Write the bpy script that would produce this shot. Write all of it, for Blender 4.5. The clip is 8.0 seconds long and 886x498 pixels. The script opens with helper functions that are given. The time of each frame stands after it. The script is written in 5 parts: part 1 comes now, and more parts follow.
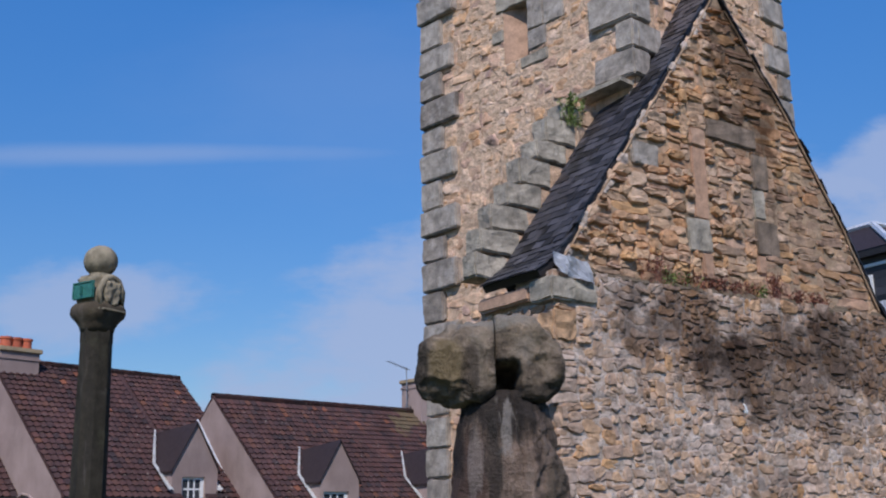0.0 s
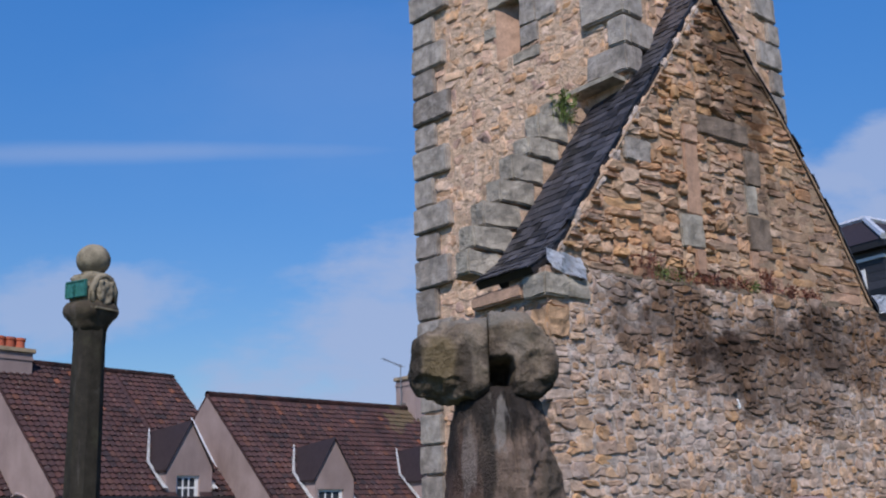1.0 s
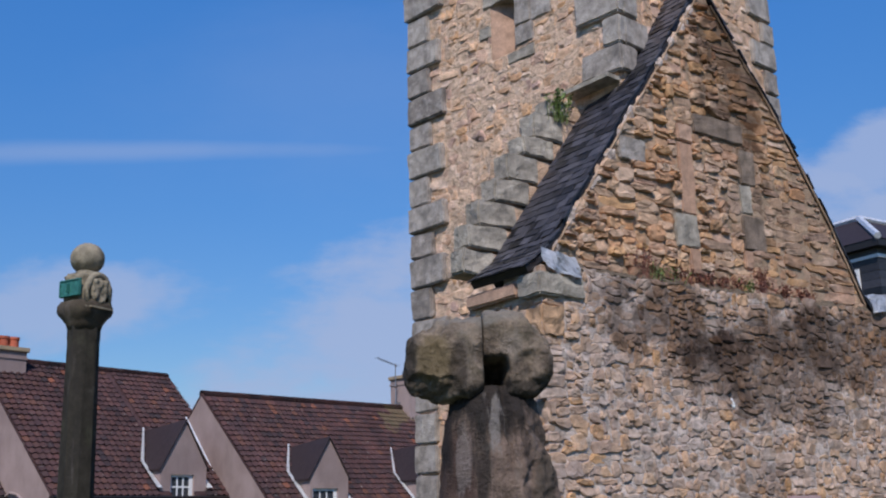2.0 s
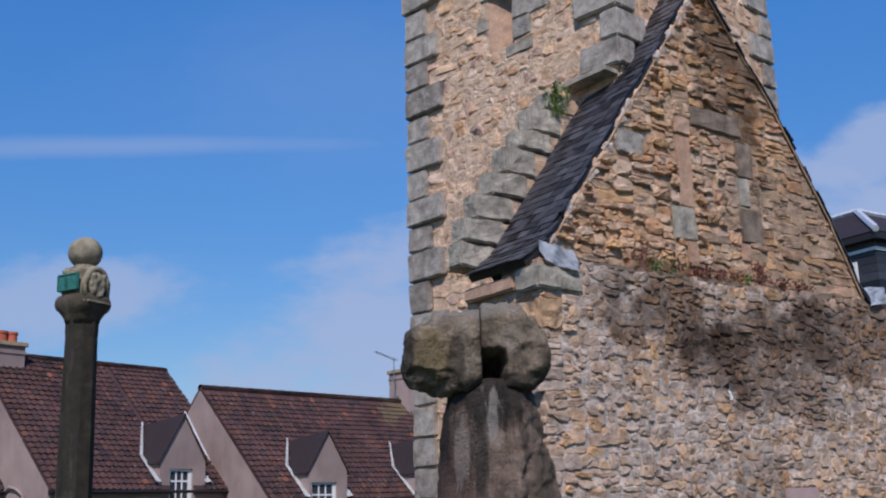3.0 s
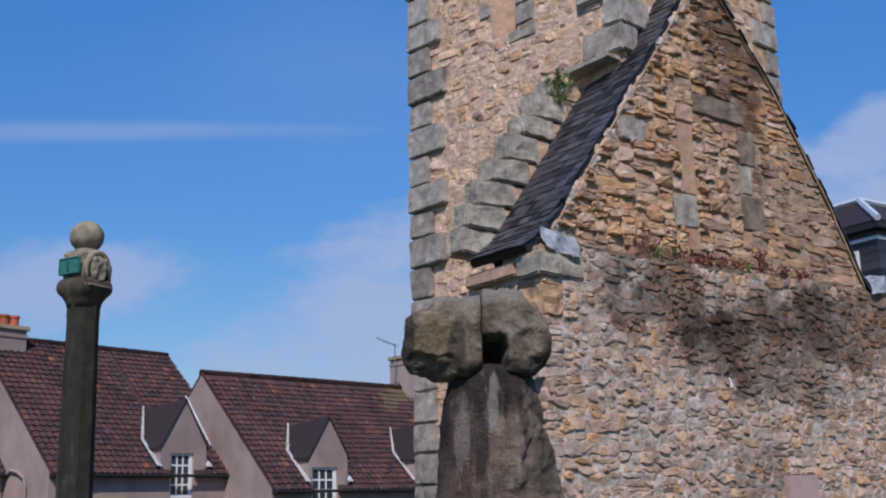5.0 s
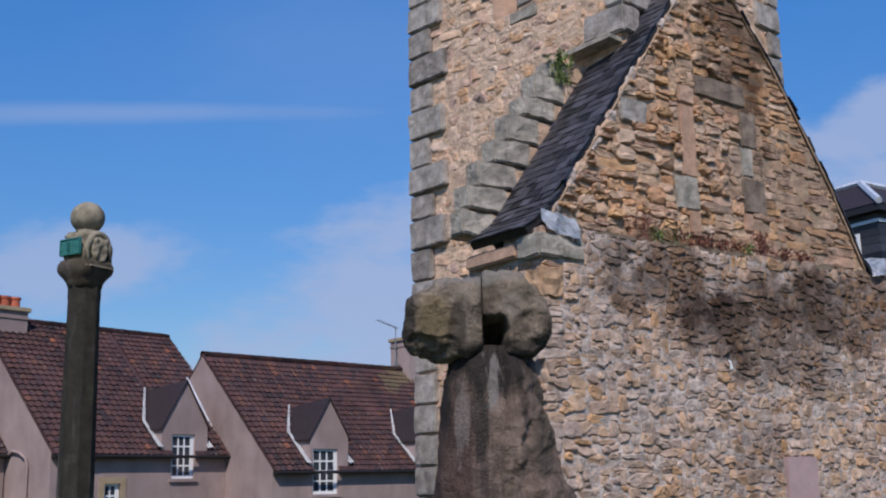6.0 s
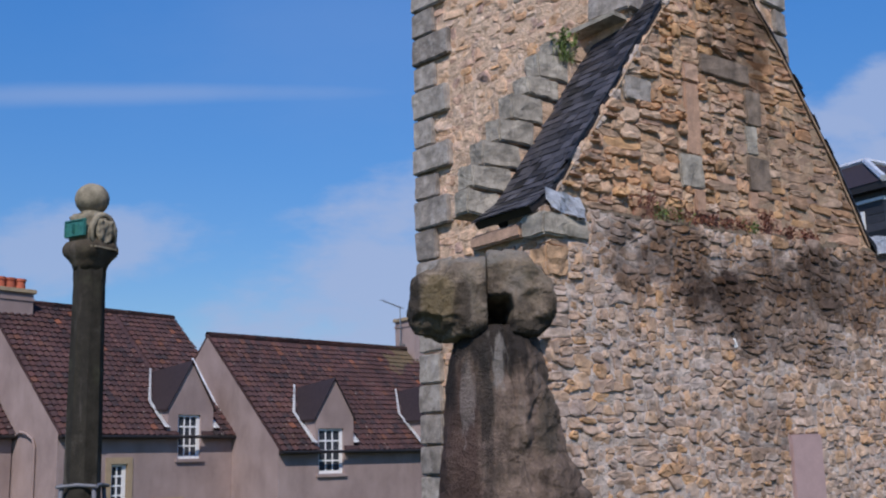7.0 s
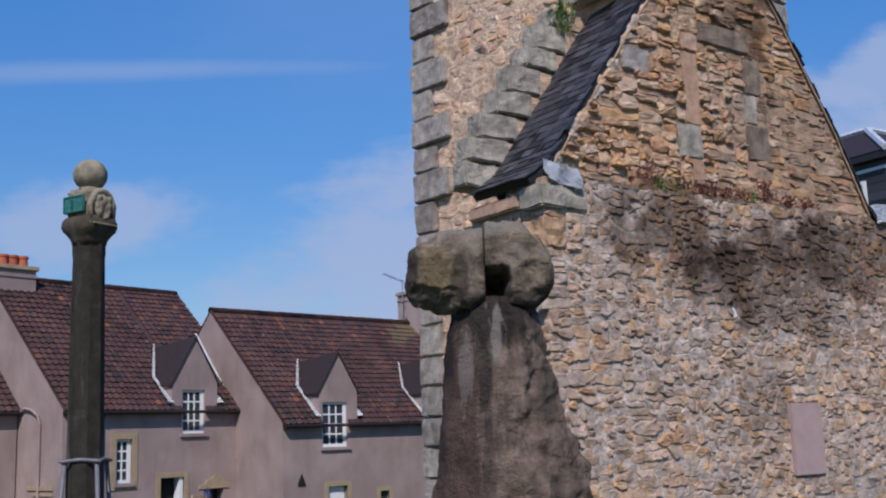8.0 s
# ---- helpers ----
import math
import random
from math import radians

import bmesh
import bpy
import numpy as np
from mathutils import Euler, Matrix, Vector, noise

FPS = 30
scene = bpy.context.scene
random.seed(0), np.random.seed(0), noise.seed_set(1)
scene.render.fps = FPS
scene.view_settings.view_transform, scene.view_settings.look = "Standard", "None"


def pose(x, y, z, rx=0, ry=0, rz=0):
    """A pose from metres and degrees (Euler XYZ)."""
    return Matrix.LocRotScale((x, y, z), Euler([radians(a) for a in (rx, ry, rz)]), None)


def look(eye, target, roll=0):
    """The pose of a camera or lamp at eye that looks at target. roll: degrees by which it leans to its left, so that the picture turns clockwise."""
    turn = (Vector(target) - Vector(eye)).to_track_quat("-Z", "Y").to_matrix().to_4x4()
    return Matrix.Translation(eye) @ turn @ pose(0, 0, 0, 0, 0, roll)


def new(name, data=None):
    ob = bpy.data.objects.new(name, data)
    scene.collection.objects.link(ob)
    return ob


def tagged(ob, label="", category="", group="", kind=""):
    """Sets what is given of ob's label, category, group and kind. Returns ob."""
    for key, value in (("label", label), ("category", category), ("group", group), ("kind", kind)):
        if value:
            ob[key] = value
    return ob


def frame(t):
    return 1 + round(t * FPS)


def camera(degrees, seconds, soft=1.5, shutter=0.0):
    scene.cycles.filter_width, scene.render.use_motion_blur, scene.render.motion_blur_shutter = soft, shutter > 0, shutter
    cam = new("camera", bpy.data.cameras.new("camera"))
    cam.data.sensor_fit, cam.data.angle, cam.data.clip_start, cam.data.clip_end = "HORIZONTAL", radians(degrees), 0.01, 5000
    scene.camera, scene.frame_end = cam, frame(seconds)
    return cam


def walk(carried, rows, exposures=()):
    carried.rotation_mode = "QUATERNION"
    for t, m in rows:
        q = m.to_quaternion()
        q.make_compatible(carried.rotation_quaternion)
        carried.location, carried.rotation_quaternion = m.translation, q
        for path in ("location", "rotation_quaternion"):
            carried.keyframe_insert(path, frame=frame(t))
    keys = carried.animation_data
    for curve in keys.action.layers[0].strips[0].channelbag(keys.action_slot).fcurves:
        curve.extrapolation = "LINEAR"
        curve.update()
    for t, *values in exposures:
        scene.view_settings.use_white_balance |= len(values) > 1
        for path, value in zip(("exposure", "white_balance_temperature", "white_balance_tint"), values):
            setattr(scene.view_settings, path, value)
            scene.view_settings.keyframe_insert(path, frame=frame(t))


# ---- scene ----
cam = camera(44.9, 8.0, soft=2.1)
PATH = [
    (0, pose(0.000, 0, 1.650, 90 + 14.50, 1.20, 0.00)),
    (0.5, pose(0.001, 0, 1.649, 90 + 14.35, 1.29, -0.13)),
    (1, pose(0.008, 0, 1.648, 90 + 14.34, 1.56, -0.25)),
    (1.5, pose(0.008, 0, 1.650, 90 + 14.37, 1.50, -0.49)),
    (3, pose(0.016, 0, 1.637, 90 + 13.98, 1.71, -0.58)),
    (3.5, pose(0.018, 0, 1.642, 90 + 13.89, 1.58, -0.56)),
    (4, pose(0.018, 0, 1.639, 90 + 13.77, 1.48, -0.58)),
    (4.5, pose(0.017, 0, 1.632, 90 + 13.58, 1.43, -0.59)),
    (6, pose(0.019, 0, 1.613, 90 + 12.35, 1.26, -0.56)),
    (6.5, pose(0.018, 0, 1.614, 90 + 11.77, 1.34, -0.52)),
    (7, pose(0.013, 0, 1.609, 90 + 11.29, 1.47, -0.30)),
    (7.5, pose(0.015, 0, 1.599, 90 + 10.71, 1.59, -0.19)),
    (8, pose(0.066, 0, 1.592, 90 + 9.90, 1.98, -0.03)),
]
walk(cam, PATH, exposures=[(0.0, 0.0, 6400, 15), (8.0, 0.0, 6400, 15)])

# ---------------------------------------------------------------- world and sun
SUN_AZ = 184.0
SUN_EL = 46.0


def links(tree, *pairs):
    for a, b in pairs:
        tree.links.new(a, b)


def make_world():
    w = bpy.data.worlds.new("sky")
    scene.world = w
    w.use_nodes = True
    t = w.node_tree
    t.nodes.clear()
    out = t.nodes.new("ShaderNodeOutputWorld")
    bg = t.nodes.new("ShaderNodeBackground")
    sky = t.nodes.new("ShaderNodeTexSky")
    sky.sky_type = "NISHITA"
    sky.sun_disc = False
    sky.sun_elevation = radians(SUN_EL)
    sky.sun_rotation = radians(SUN_AZ)
    sky.air_density, sky.dust_density, sky.ozone_density = 1.0, 0.0, 3.0
    bg.inputs["Strength"].default_value = 0.105
    # clouds: soft banks in the plane ahead (x / y, z / y)
    tc = t.nodes.new("ShaderNodeTexCoord")
    sep = t.nodes.new("ShaderNodeSeparateXYZ")
    links(t, (tc.outputs["Generated"], sep.inputs[0]))

    def m(op, a, b=None, c=None, clamp=False):
        n = t.nodes.new("ShaderNodeMath")
        n.operation, n.use_clamp = op, clamp
        for i, v in enumerate((a, b, c)):
            if v is None:
                continue
            if isinstance(v, (int, float)):
                n.inputs[i].default_value = v
            else:
                t.links.new(v, n.inputs[i])
        return n.outputs[0]

    far = m("MAXIMUM", m("ABSOLUTE", sep.outputs[1]), 0.02)
    px, pz = m("DIVIDE", sep.outputs[0], far), m("DIVIDE", sep.outputs[2], far)
    comb = t.nodes.new("ShaderNodeCombineXYZ")
    links(t, (px, comb.inputs[0]), (m("MULTIPLY", pz, 2.2), comb.inputs[1]), (sep.outputs[1], comb.inputs[2]))
    nz = t.nodes.new("ShaderNodeTexNoise")
    nz.inputs["Scale"].default_value, nz.inputs["Detail"].default_value, nz.inputs["Roughness"].default_value = 6.0, 8.0, 0.58
    links(t, (comb.outputs[0], nz.inputs["Vector"]))
    wisp = m("SUBTRACT", nz.outputs[0], 0.5)

    def bank(cx, cz, rx, rz, tilt, soft, amount, torn=2.2):
        dx, dz = m("SUBTRACT", px, cx), m("SUBTRACT", pz, cz)
        ca, sa = math.cos(tilt), math.sin(tilt)
        ex = m("DIVIDE", m("ADD", m("MULTIPLY", dx, ca), m("MULTIPLY", dz, sa)), rx)
        ez = m("DIVIDE", m("SUBTRACT", m("MULTIPLY", dz, ca), m("MULTIPLY", dx, sa)), rz)
        d = m("SQRT", m("ADD", m("MULTIPLY", ex, ex), m("MULTIPLY", ez, ez)))
        d = m("ADD", d, m("MULTIPLY", wisp, -torn))
        mr = t.nodes.new("ShaderNodeMapRange")
        mr.interpolation_type = "SMOOTHSTEP"
        for i, v in ((1, 1.0), (2, 1.0 - soft), (3, 0.0), (4, amount)):
            mr.inputs[i].default_value = v
        links(t, (d, mr.inputs[0]))
        return mr.outputs[0]

    banks = [bank(*b) for b in CLOUDS]
    total = banks[0]
    for b in banks[1:]:
        total = m("MAXIMUM", total, b)
    mix = t.nodes.new("ShaderNodeMix")
    mix.data_type = "RGBA"
    mix.inputs[7].default_value = (3.4, 4.3, 6.25, 1)
    deep = t.nodes.new("ShaderNodeHueSaturation")
    deep.inputs["Hue"].default_value = 0.505
    deep.inputs["Saturation"].default_value = 1.32
    deep.inputs["Value"].default_value = 1.34
    links(t, (sky.outputs[0], deep.inputs["Color"]))
    low = t.nodes.new("ShaderNodeMapRange")
    for i, v in ((1, 0.0), (2, 0.45), (3, 0.60), (4, 1.53)):
        low.inputs[i].default_value = v
    links(t, (sep.outputs[2], low.inputs[0]), (low.outputs[0], deep.inputs["Value"]))
    links(t, (total, mix.inputs[0]), (deep.outputs[0], mix.inputs[6]), (mix.outputs[2], bg.inputs[0]), (bg.outputs[0], out.inputs[0]))


CLOUDS = [  # centre, radii, tilt, softness, amount, raggedness
    (-0.30, 0.362, 0.42, 0.016, -0.015, 1.0, 0.36, 0.7),
    (-0.34, 0.212, 0.150, 0.050, 0.06, 0.6, 0.72),
    (0.0, 0.125, 0.60, 0.145, 0.43, 0.55, 0.82, 1.9),
    (-0.15, 0.010, 0.90, 0.125, 0.04, 0.9, 0.85, 1.2),
    (-0.02, 0.42, 0.40, 0.16, 0.0, 1.0, 0.13, 0.8),
    (0.47, 0.350, 0.12, 0.050, 0.25, 0.6, 0.75),
    (0.47, 0.255, 0.13, 0.065, 0.15, 0.6, 0.85),
    (-0.75, 0.30, 0.25, 0.06, 0.1, 0.9, 0.5),
    (0.95, 0.28, 0.35, 0.09, 0.1, 0.9, 0.6),
]
make_world()
sun = new("sun", bpy.data.lights.new("sun", "SUN"))
sun.data.energy, sun.data.angle, sun.data.color = 3.8, radians(0.6), (1.0, 0.95, 0.87)
az, el = radians(SUN_AZ), radians(SUN_EL)
sun_from = Vector((math.sin(az) * math.cos(el), math.cos(az) * math.cos(el), math.sin(el)))
sun.matrix_world = look(sun_from * 60, (0, 0, 0))


# ---------------------------------------------------------------- materials
class Nodes:
    """A small builder for one material's node tree."""

    def __init__(self, name, rough=0.85, metal=0.0, spec=0.3):
        self.mat = bpy.data.materials.new(name)
        self.mat.use_nodes = True
        self.t = self.mat.node_tree
        self.bsdf = next(n for n in self.t.nodes if n.type == "BSDF_PRINCIPLED")
        self.bsdf.inputs["Roughness"].default_value = rough
        self.bsdf.inputs["Metallic"].default_value = metal
        self.bsdf.inputs["Specular IOR Level"].default_value = spec
        self.geo = self.t.nodes.new("ShaderNodeNewGeometry")
        self.pos = self.geo.outputs["Position"]

    def put(self, value, socket):
        if isinstance(value, (int, float)):
            socket.default_value = value
        elif isinstance(value, tuple):
            socket.default_value = value if len(value) == 4 else (*value, 1)
        else:
            self.t.links.new(value, socket)

    def math(self, op, a, b=None, clamp=False):
        n = self.t.nodes.new("ShaderNodeMath")
        n.operation, n.use_clamp = op, clamp
        self.put(a, n.inputs[0])
        if b is not None:
            self.put(b, n.inputs[1])
        return n.outputs[0]

    def noise(self, scale, detail=5.0, rough=0.55, stretch=(1, 1, 1), distort=0.0, shift=(0, 0, 0)):
        mp = self.t.nodes.new("ShaderNodeMapping")
        mp.inputs["Scale"].default_value = stretch
        mp.inputs["Location"].default_value = shift
        self.put(self.pos, mp.inputs[0])
        n = self.t.nodes.new("ShaderNodeTexNoise")
        n.inputs["Scale"].default_value, n.inputs["Detail"].default_value = scale, detail
        n.inputs["Roughness"].default_value, n.inputs["Distortion"].default_value = rough, distort
        self.put(mp.outputs[0], n.inputs["Vector"])
        return n.outputs[0]

    def range(self, v, a, b, c=0.0, d=1.0, smooth=True):
        n = self.t.nodes.new("ShaderNodeMapRange")
        n.interpolation_type = "SMOOTHSTEP" if smooth else "LINEAR"
        for i, x in enumerate((v, a, b, c, d)):
            self.put(x, n.inputs[i])
        return n.outputs[0]

    def ramp(self, v, stops):
        n = self.t.nodes.new("ShaderNodeValToRGB")
        r = n.color_ramp
        while len(r.elements) < len(stops):
            r.elements.new(1.0)
        for e, (p, c) in zip(r.elements, stops):
            e.position, e.color = p, (*c, 1)
        self.put(v, n.inputs[0])
        return n.outputs[0]

    def mix(self, f, a, b, mode="MIX"):
        n = self.t.nodes.new("ShaderNodeMix")
        n.data_type, n.blend_type = "RGBA", mode
        self.put(f, n.inputs[0])
        self.put(a, n.inputs[6])
        self.put(b, n.inputs[7])
        return n.outputs[2]

    def scaled(self, colour, v):
        c = self.t.nodes.new("ShaderNodeCombineColor")
        for i in range(3):
            self.put(v, c.inputs[i])
        return self.mix(1.0, colour, c.outputs[0], "MULTIPLY")

    def random(self):
        info = self.t.nodes.new("ShaderNodeObjectInfo")
        return self.math("FRACT", self.math("ADD", info.outputs["Random"], self.geo.outputs["Random Per Island"]))

    def bump(self, height, strength=0.5, distance=0.02):
        n = self.t.nodes.new("ShaderNodeBump")
        n.inputs["Strength"].default_value, n.inputs["Distance"].default_value = strength, distance
        self.put(height, n.inputs["Height"])
        self.t.links.new(n.outputs[0], self.bsdf.inputs["Normal"])

    def done(self, colour):
        self.put(colour, self.bsdf.inputs["Base Color"])
        return self.mat


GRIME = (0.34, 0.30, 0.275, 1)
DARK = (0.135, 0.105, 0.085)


def stops(*colours):
    k = len(colours)
    return [(i / (k - 1), c) for i, c in enumerate(colours)]


def stone_material(name, palette, stains_and_shade=(), contrast=0.45, bump=0.7, moss=0.0, second=None, streaks=0.0, crusted=0.4, relief=0.03, smear=None, zones=None):
    """Weathered stone: each piece its own colour, mottled at two scales, with ragged staining and painted shade given
    as (colour, function of the builder).
    """
    n = Nodes(name, rough=0.92, spec=0.2)
    pick = n.random()
    col = n.ramp(pick, stops(*palette))
    if second:
        col = n.mix(n.range(n.noise(0.75, 5.0, 0.6, shift=(1, 8, 3)), 0.48, 0.66), col, n.ramp(pick, stops(*second)))
    if zones:
        zone = n.mix(n.range(n.noise(0.9, 4.0, 0.55, shift=(3, 3, 8)), 0.40, 0.60), zones[0], zones[1])
        col = n.mix(zones[2], col, zone)
    mid, fine = n.noise(7.0, 6.0), n.noise(45.0, 6.0, 0.65)
    col = n.scaled(col, n.range(mid, 0.25, 0.75, 1.0 - contrast, 1.0 + contrast * 0.7, False))
    col = n.scaled(col, n.range(fine, 0.25, 0.75, 0.78, 1.2, False))
    crust = n.range(n.noise(3.0, 8.0, 0.7, shift=(4, 2, 7)), 0.56, 0.70)
    col = n.mix(n.math("MULTIPLY", crust, crusted), col, (0.10, 0.09, 0.075))
    if moss:
        col = n.mix(n.math("MULTIPLY", n.range(n.noise(2.2, 7.0, 0.7, shift=(9, 5, 1)), 0.52, 0.68), moss), col, (0.085, 0.088, 0.05))
    if streaks:
        run = n.noise(5.0, 6.0, 0.65, (1.0, 1.0, 0.14))
        col = n.mix(n.range(run, 0.52, 0.64, 0.0, streaks), col, (0.022, 0.019, 0.018))
        col = n.mix(n.range(n.noise(6.0, 7.0, 0.7, (1.0, 1.0, 0.13), shift=(5, 5, 5)), 0.56, 0.66, 0.0, streaks * 0.6), col, (0.23, 0.20, 0.175))
    if smear:
        patch = n.range(n.noise(4.5, 7.0, 0.65, shift=(7, 1, 2)), 0.50, 0.60)
        col = n.mix(n.math("MULTIPLY", patch, smear[1]), col, n.scaled(smear[0], n.range(fine, 0.25, 0.75, 0.8, 1.15, False)))
    for colour, fn in stains_and_shade:
        grimy = n.mix(1.0, col, GRIME, "MULTIPLY")
        col = n.mix(fn(n), col, grimy if colour is DARK else colour)
    height = n.math("ADD", n.math("MULTIPLY", mid, 0.8), n.math("MULTIPLY", fine, 0.5))
    if streaks:
        height = n.math("ADD", height, n.math("MULTIPLY", n.noise(2.4, 3.0, 0.5, (1, 1, 0.6)), 1.6))
    n.bump(height, bump, relief)
    return n.done(col)


def stain_or_shade_at(x, z, rx, rz, amount, ragged=1.6, grain=(1.8, (1, 1, 1))):
    """A ragged-edged stain or patch of painted shade round a place of the wall (world x and z)."""
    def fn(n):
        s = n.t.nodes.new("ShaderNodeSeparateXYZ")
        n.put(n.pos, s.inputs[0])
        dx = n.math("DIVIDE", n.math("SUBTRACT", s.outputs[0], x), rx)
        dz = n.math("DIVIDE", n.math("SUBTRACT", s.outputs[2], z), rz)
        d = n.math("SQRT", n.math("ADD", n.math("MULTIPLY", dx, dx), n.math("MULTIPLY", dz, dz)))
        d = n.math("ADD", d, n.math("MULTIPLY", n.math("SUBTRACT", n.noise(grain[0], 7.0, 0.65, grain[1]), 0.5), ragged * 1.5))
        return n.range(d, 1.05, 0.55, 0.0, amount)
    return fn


RUNS = (7.0, (1.0, 1.0, 0.12))
PEACH = [(0.52, 0.30, 0.17), (0.70, 0.46, 0.30), (0.78, 0.60, 0.47), (0.60, 0.395, 0.295), (0.74, 0.485, 0.31), (0.50, 0.335, 0.275), (0.67, 0.385, 0.20), (0.77, 0.55, 0.41)]
OCHRE = [(0.33, 0.20, 0.125), (0.60, 0.35, 0.17), (0.46, 0.29, 0.20), (0.66, 0.45, 0.29), (0.40, 0.265, 0.20), (0.60, 0.31, 0.15), (0.60, 0.44, 0.33), (0.52, 0.34, 0.22)]
MIXED = [(0.33, 0.24, 0.19), (0.56, 0.355, 0.21), (0.42, 0.315, 0.26), (0.585, 0.405, 0.28), (0.32, 0.235, 0.20), (0.60, 0.335, 0.15), (0.50, 0.36, 0.28), (0.54, 0.44, 0.38)]
GREYER = [(0.26, 0.212, 0.188), (0.355, 0.29, 0.255), (0.285, 0.245, 0.225), (0.41, 0.32, 0.258), (0.255, 0.21, 0.195), (0.47, 0.30, 0.16), (0.37, 0.295, 0.25)]
M_TOWER = stone_material("pink_rubble", PEACH, contrast=0.4, crusted=0.25, bump=0.9, smear=((0.64, 0.44, 0.305, 1), 0.5))
M_GABLE = stone_material("ochre_rubble", OCHRE, [
    (DARK, stain_or_shade_at(4.1, 7.6, 0.60, 1.6, 0.85, 2.4)), (DARK, stain_or_shade_at(4.35, 5.9, 0.25, 0.9, 0.5)), (DARK, stain_or_shade_at(5.2, 5.2, 1.1, 1.2, 0.35, 2.0)), (DARK, stain_or_shade_at(2.9, 4.3, 1.4, 0.25, 0.6))], moss=0.15, second=[(0.40, 0.275, 0.195), (0.48, 0.35, 0.27), (0.36, 0.255, 0.195), (0.52, 0.355, 0.24)], smear=((0.43, 0.285, 0.19, 1), 0.25), zones=((0.52, 0.31, 0.175), (0.42, 0.285, 0.21), 0.12))
LOWER_STAINS = [(DARK, stain_or_shade_at(2.78, 3.85, 0.95, 0.60, 0.85, 1.7)), (DARK, stain_or_shade_at(3.40, 3.30, 0.65, 0.60, 0.80, 1.7)), (DARK, stain_or_shade_at(4.4, 3.45, 1.3, 1.0, 0.68, 1.7)), (DARK, stain_or_shade_at(5.8, 3.85, 1.8, 0.75, 0.85, 1.6)), (DARK, stain_or_shade_at(4.0, 1.8, 0.45, 0.6, 0.40, 2.3))]
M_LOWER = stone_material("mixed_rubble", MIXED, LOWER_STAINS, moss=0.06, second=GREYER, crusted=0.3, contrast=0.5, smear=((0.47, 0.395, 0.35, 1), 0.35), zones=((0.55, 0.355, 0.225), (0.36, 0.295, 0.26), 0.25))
M_QUOIN = stone_material("grey_dressed_stone", [(0.245, 0.212, 0.185), (0.33, 0.290, 0.255), (0.42, 0.372, 0.325), (0.285, 0.248, 0.218)], contrast=0.5, bump=0.7, moss=0.12, streaks=0.22, smear=((0.54, 0.49, 0.45, 1), 0.35))
M_JAMB = stone_material("dark_brown_jamb_stone", [(0.20, 0.15, 0.115), (0.25, 0.19, 0.145)], contrast=0.5, bump=0.7, streaks=0.15)
M_STEP = stone_material("lichened_grey_stone", [(0.36, 0.318, 0.262), (0.43, 0.38, 0.312), (0.325, 0.285, 0.235)], contrast=0.5, bump=0.8, moss=0.2, streaks=0.15)
M_PINKSTONE = stone_material("pink_dressed_stone", [(0.43, 0.265, 0.18), (0.48, 0.315, 0.225)], contrast=0.35, bump=0.4)
M_CORNER = stone_material("orange_corner_stone", [(0.50, 0.31, 0.18), (0.56, 0.36, 0.22)], contrast=0.5, bump=0.8)
M_MORTAR_P = stone_material("pink_lime_mortar", [(0.66, 0.45, 0.305), (0.71, 0.515, 0.375)], contrast=0.4, bump=1.0, crusted=0.25, relief=0.06)
M_MORTAR_G = stone_material("brown_lime_mortar", [(0.38, 0.265, 0.175), (0.41, 0.295, 0.205)], [(DARK, stain_or_shade_at(4.1, 7.6, 0.60, 1.6, 0.85, 2.4))], contrast=0.4, relief=0.05)
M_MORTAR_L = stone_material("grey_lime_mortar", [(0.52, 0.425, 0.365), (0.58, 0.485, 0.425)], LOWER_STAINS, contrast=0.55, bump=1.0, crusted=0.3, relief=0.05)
# The boulder's shadow is painted on: near-black top and dark upper-left wedge.
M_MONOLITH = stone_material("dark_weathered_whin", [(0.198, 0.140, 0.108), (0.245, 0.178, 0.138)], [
    ((0.072, 0.043, 0.036), stain_or_shade_at(0.18, 1.6, 0.32, 1.2, 0.85, 1.2, RUNS)), ((0.30, 0.26, 0.235), stain_or_shade_at(0.30, 2.34, 0.060, 0.42, 0.42, 3.4, RUNS)), ((0.026, 0.022, 0.02), stain_or_shade_at(0.54, 2.64, 0.50, 0.36, 0.92, 1.3, RUNS)), ((0.26, 0.23, 0.205), stain_or_shade_at(0.56, 2.48, 0.08, 0.26, 0.70, 3.2, RUNS)), ((0.035, 0.03, 0.026), stain_or_shade_at(0.44, 2.15, 0.08, 0.55, 0.75, 2.2, RUNS)),
    ((0.03, 0.024, 0.022), stain_or_shade_at(0.14, 2.40, 0.08, 0.45, 0.85, 1.2, RUNS)), ((0.05, 0.045, 0.033), stain_or_shade_at(1.0, 2.05, 0.16, 0.40, 0.6, 2.0)), ((0.04, 0.031, 0.027), stain_or_shade_at(0.46, 1.3, 0.05, 0.7, 0.5, 1.6))], contrast=0.65, bump=1.0, moss=0.12, streaks=0.45, relief=0.06, crusted=0.6)
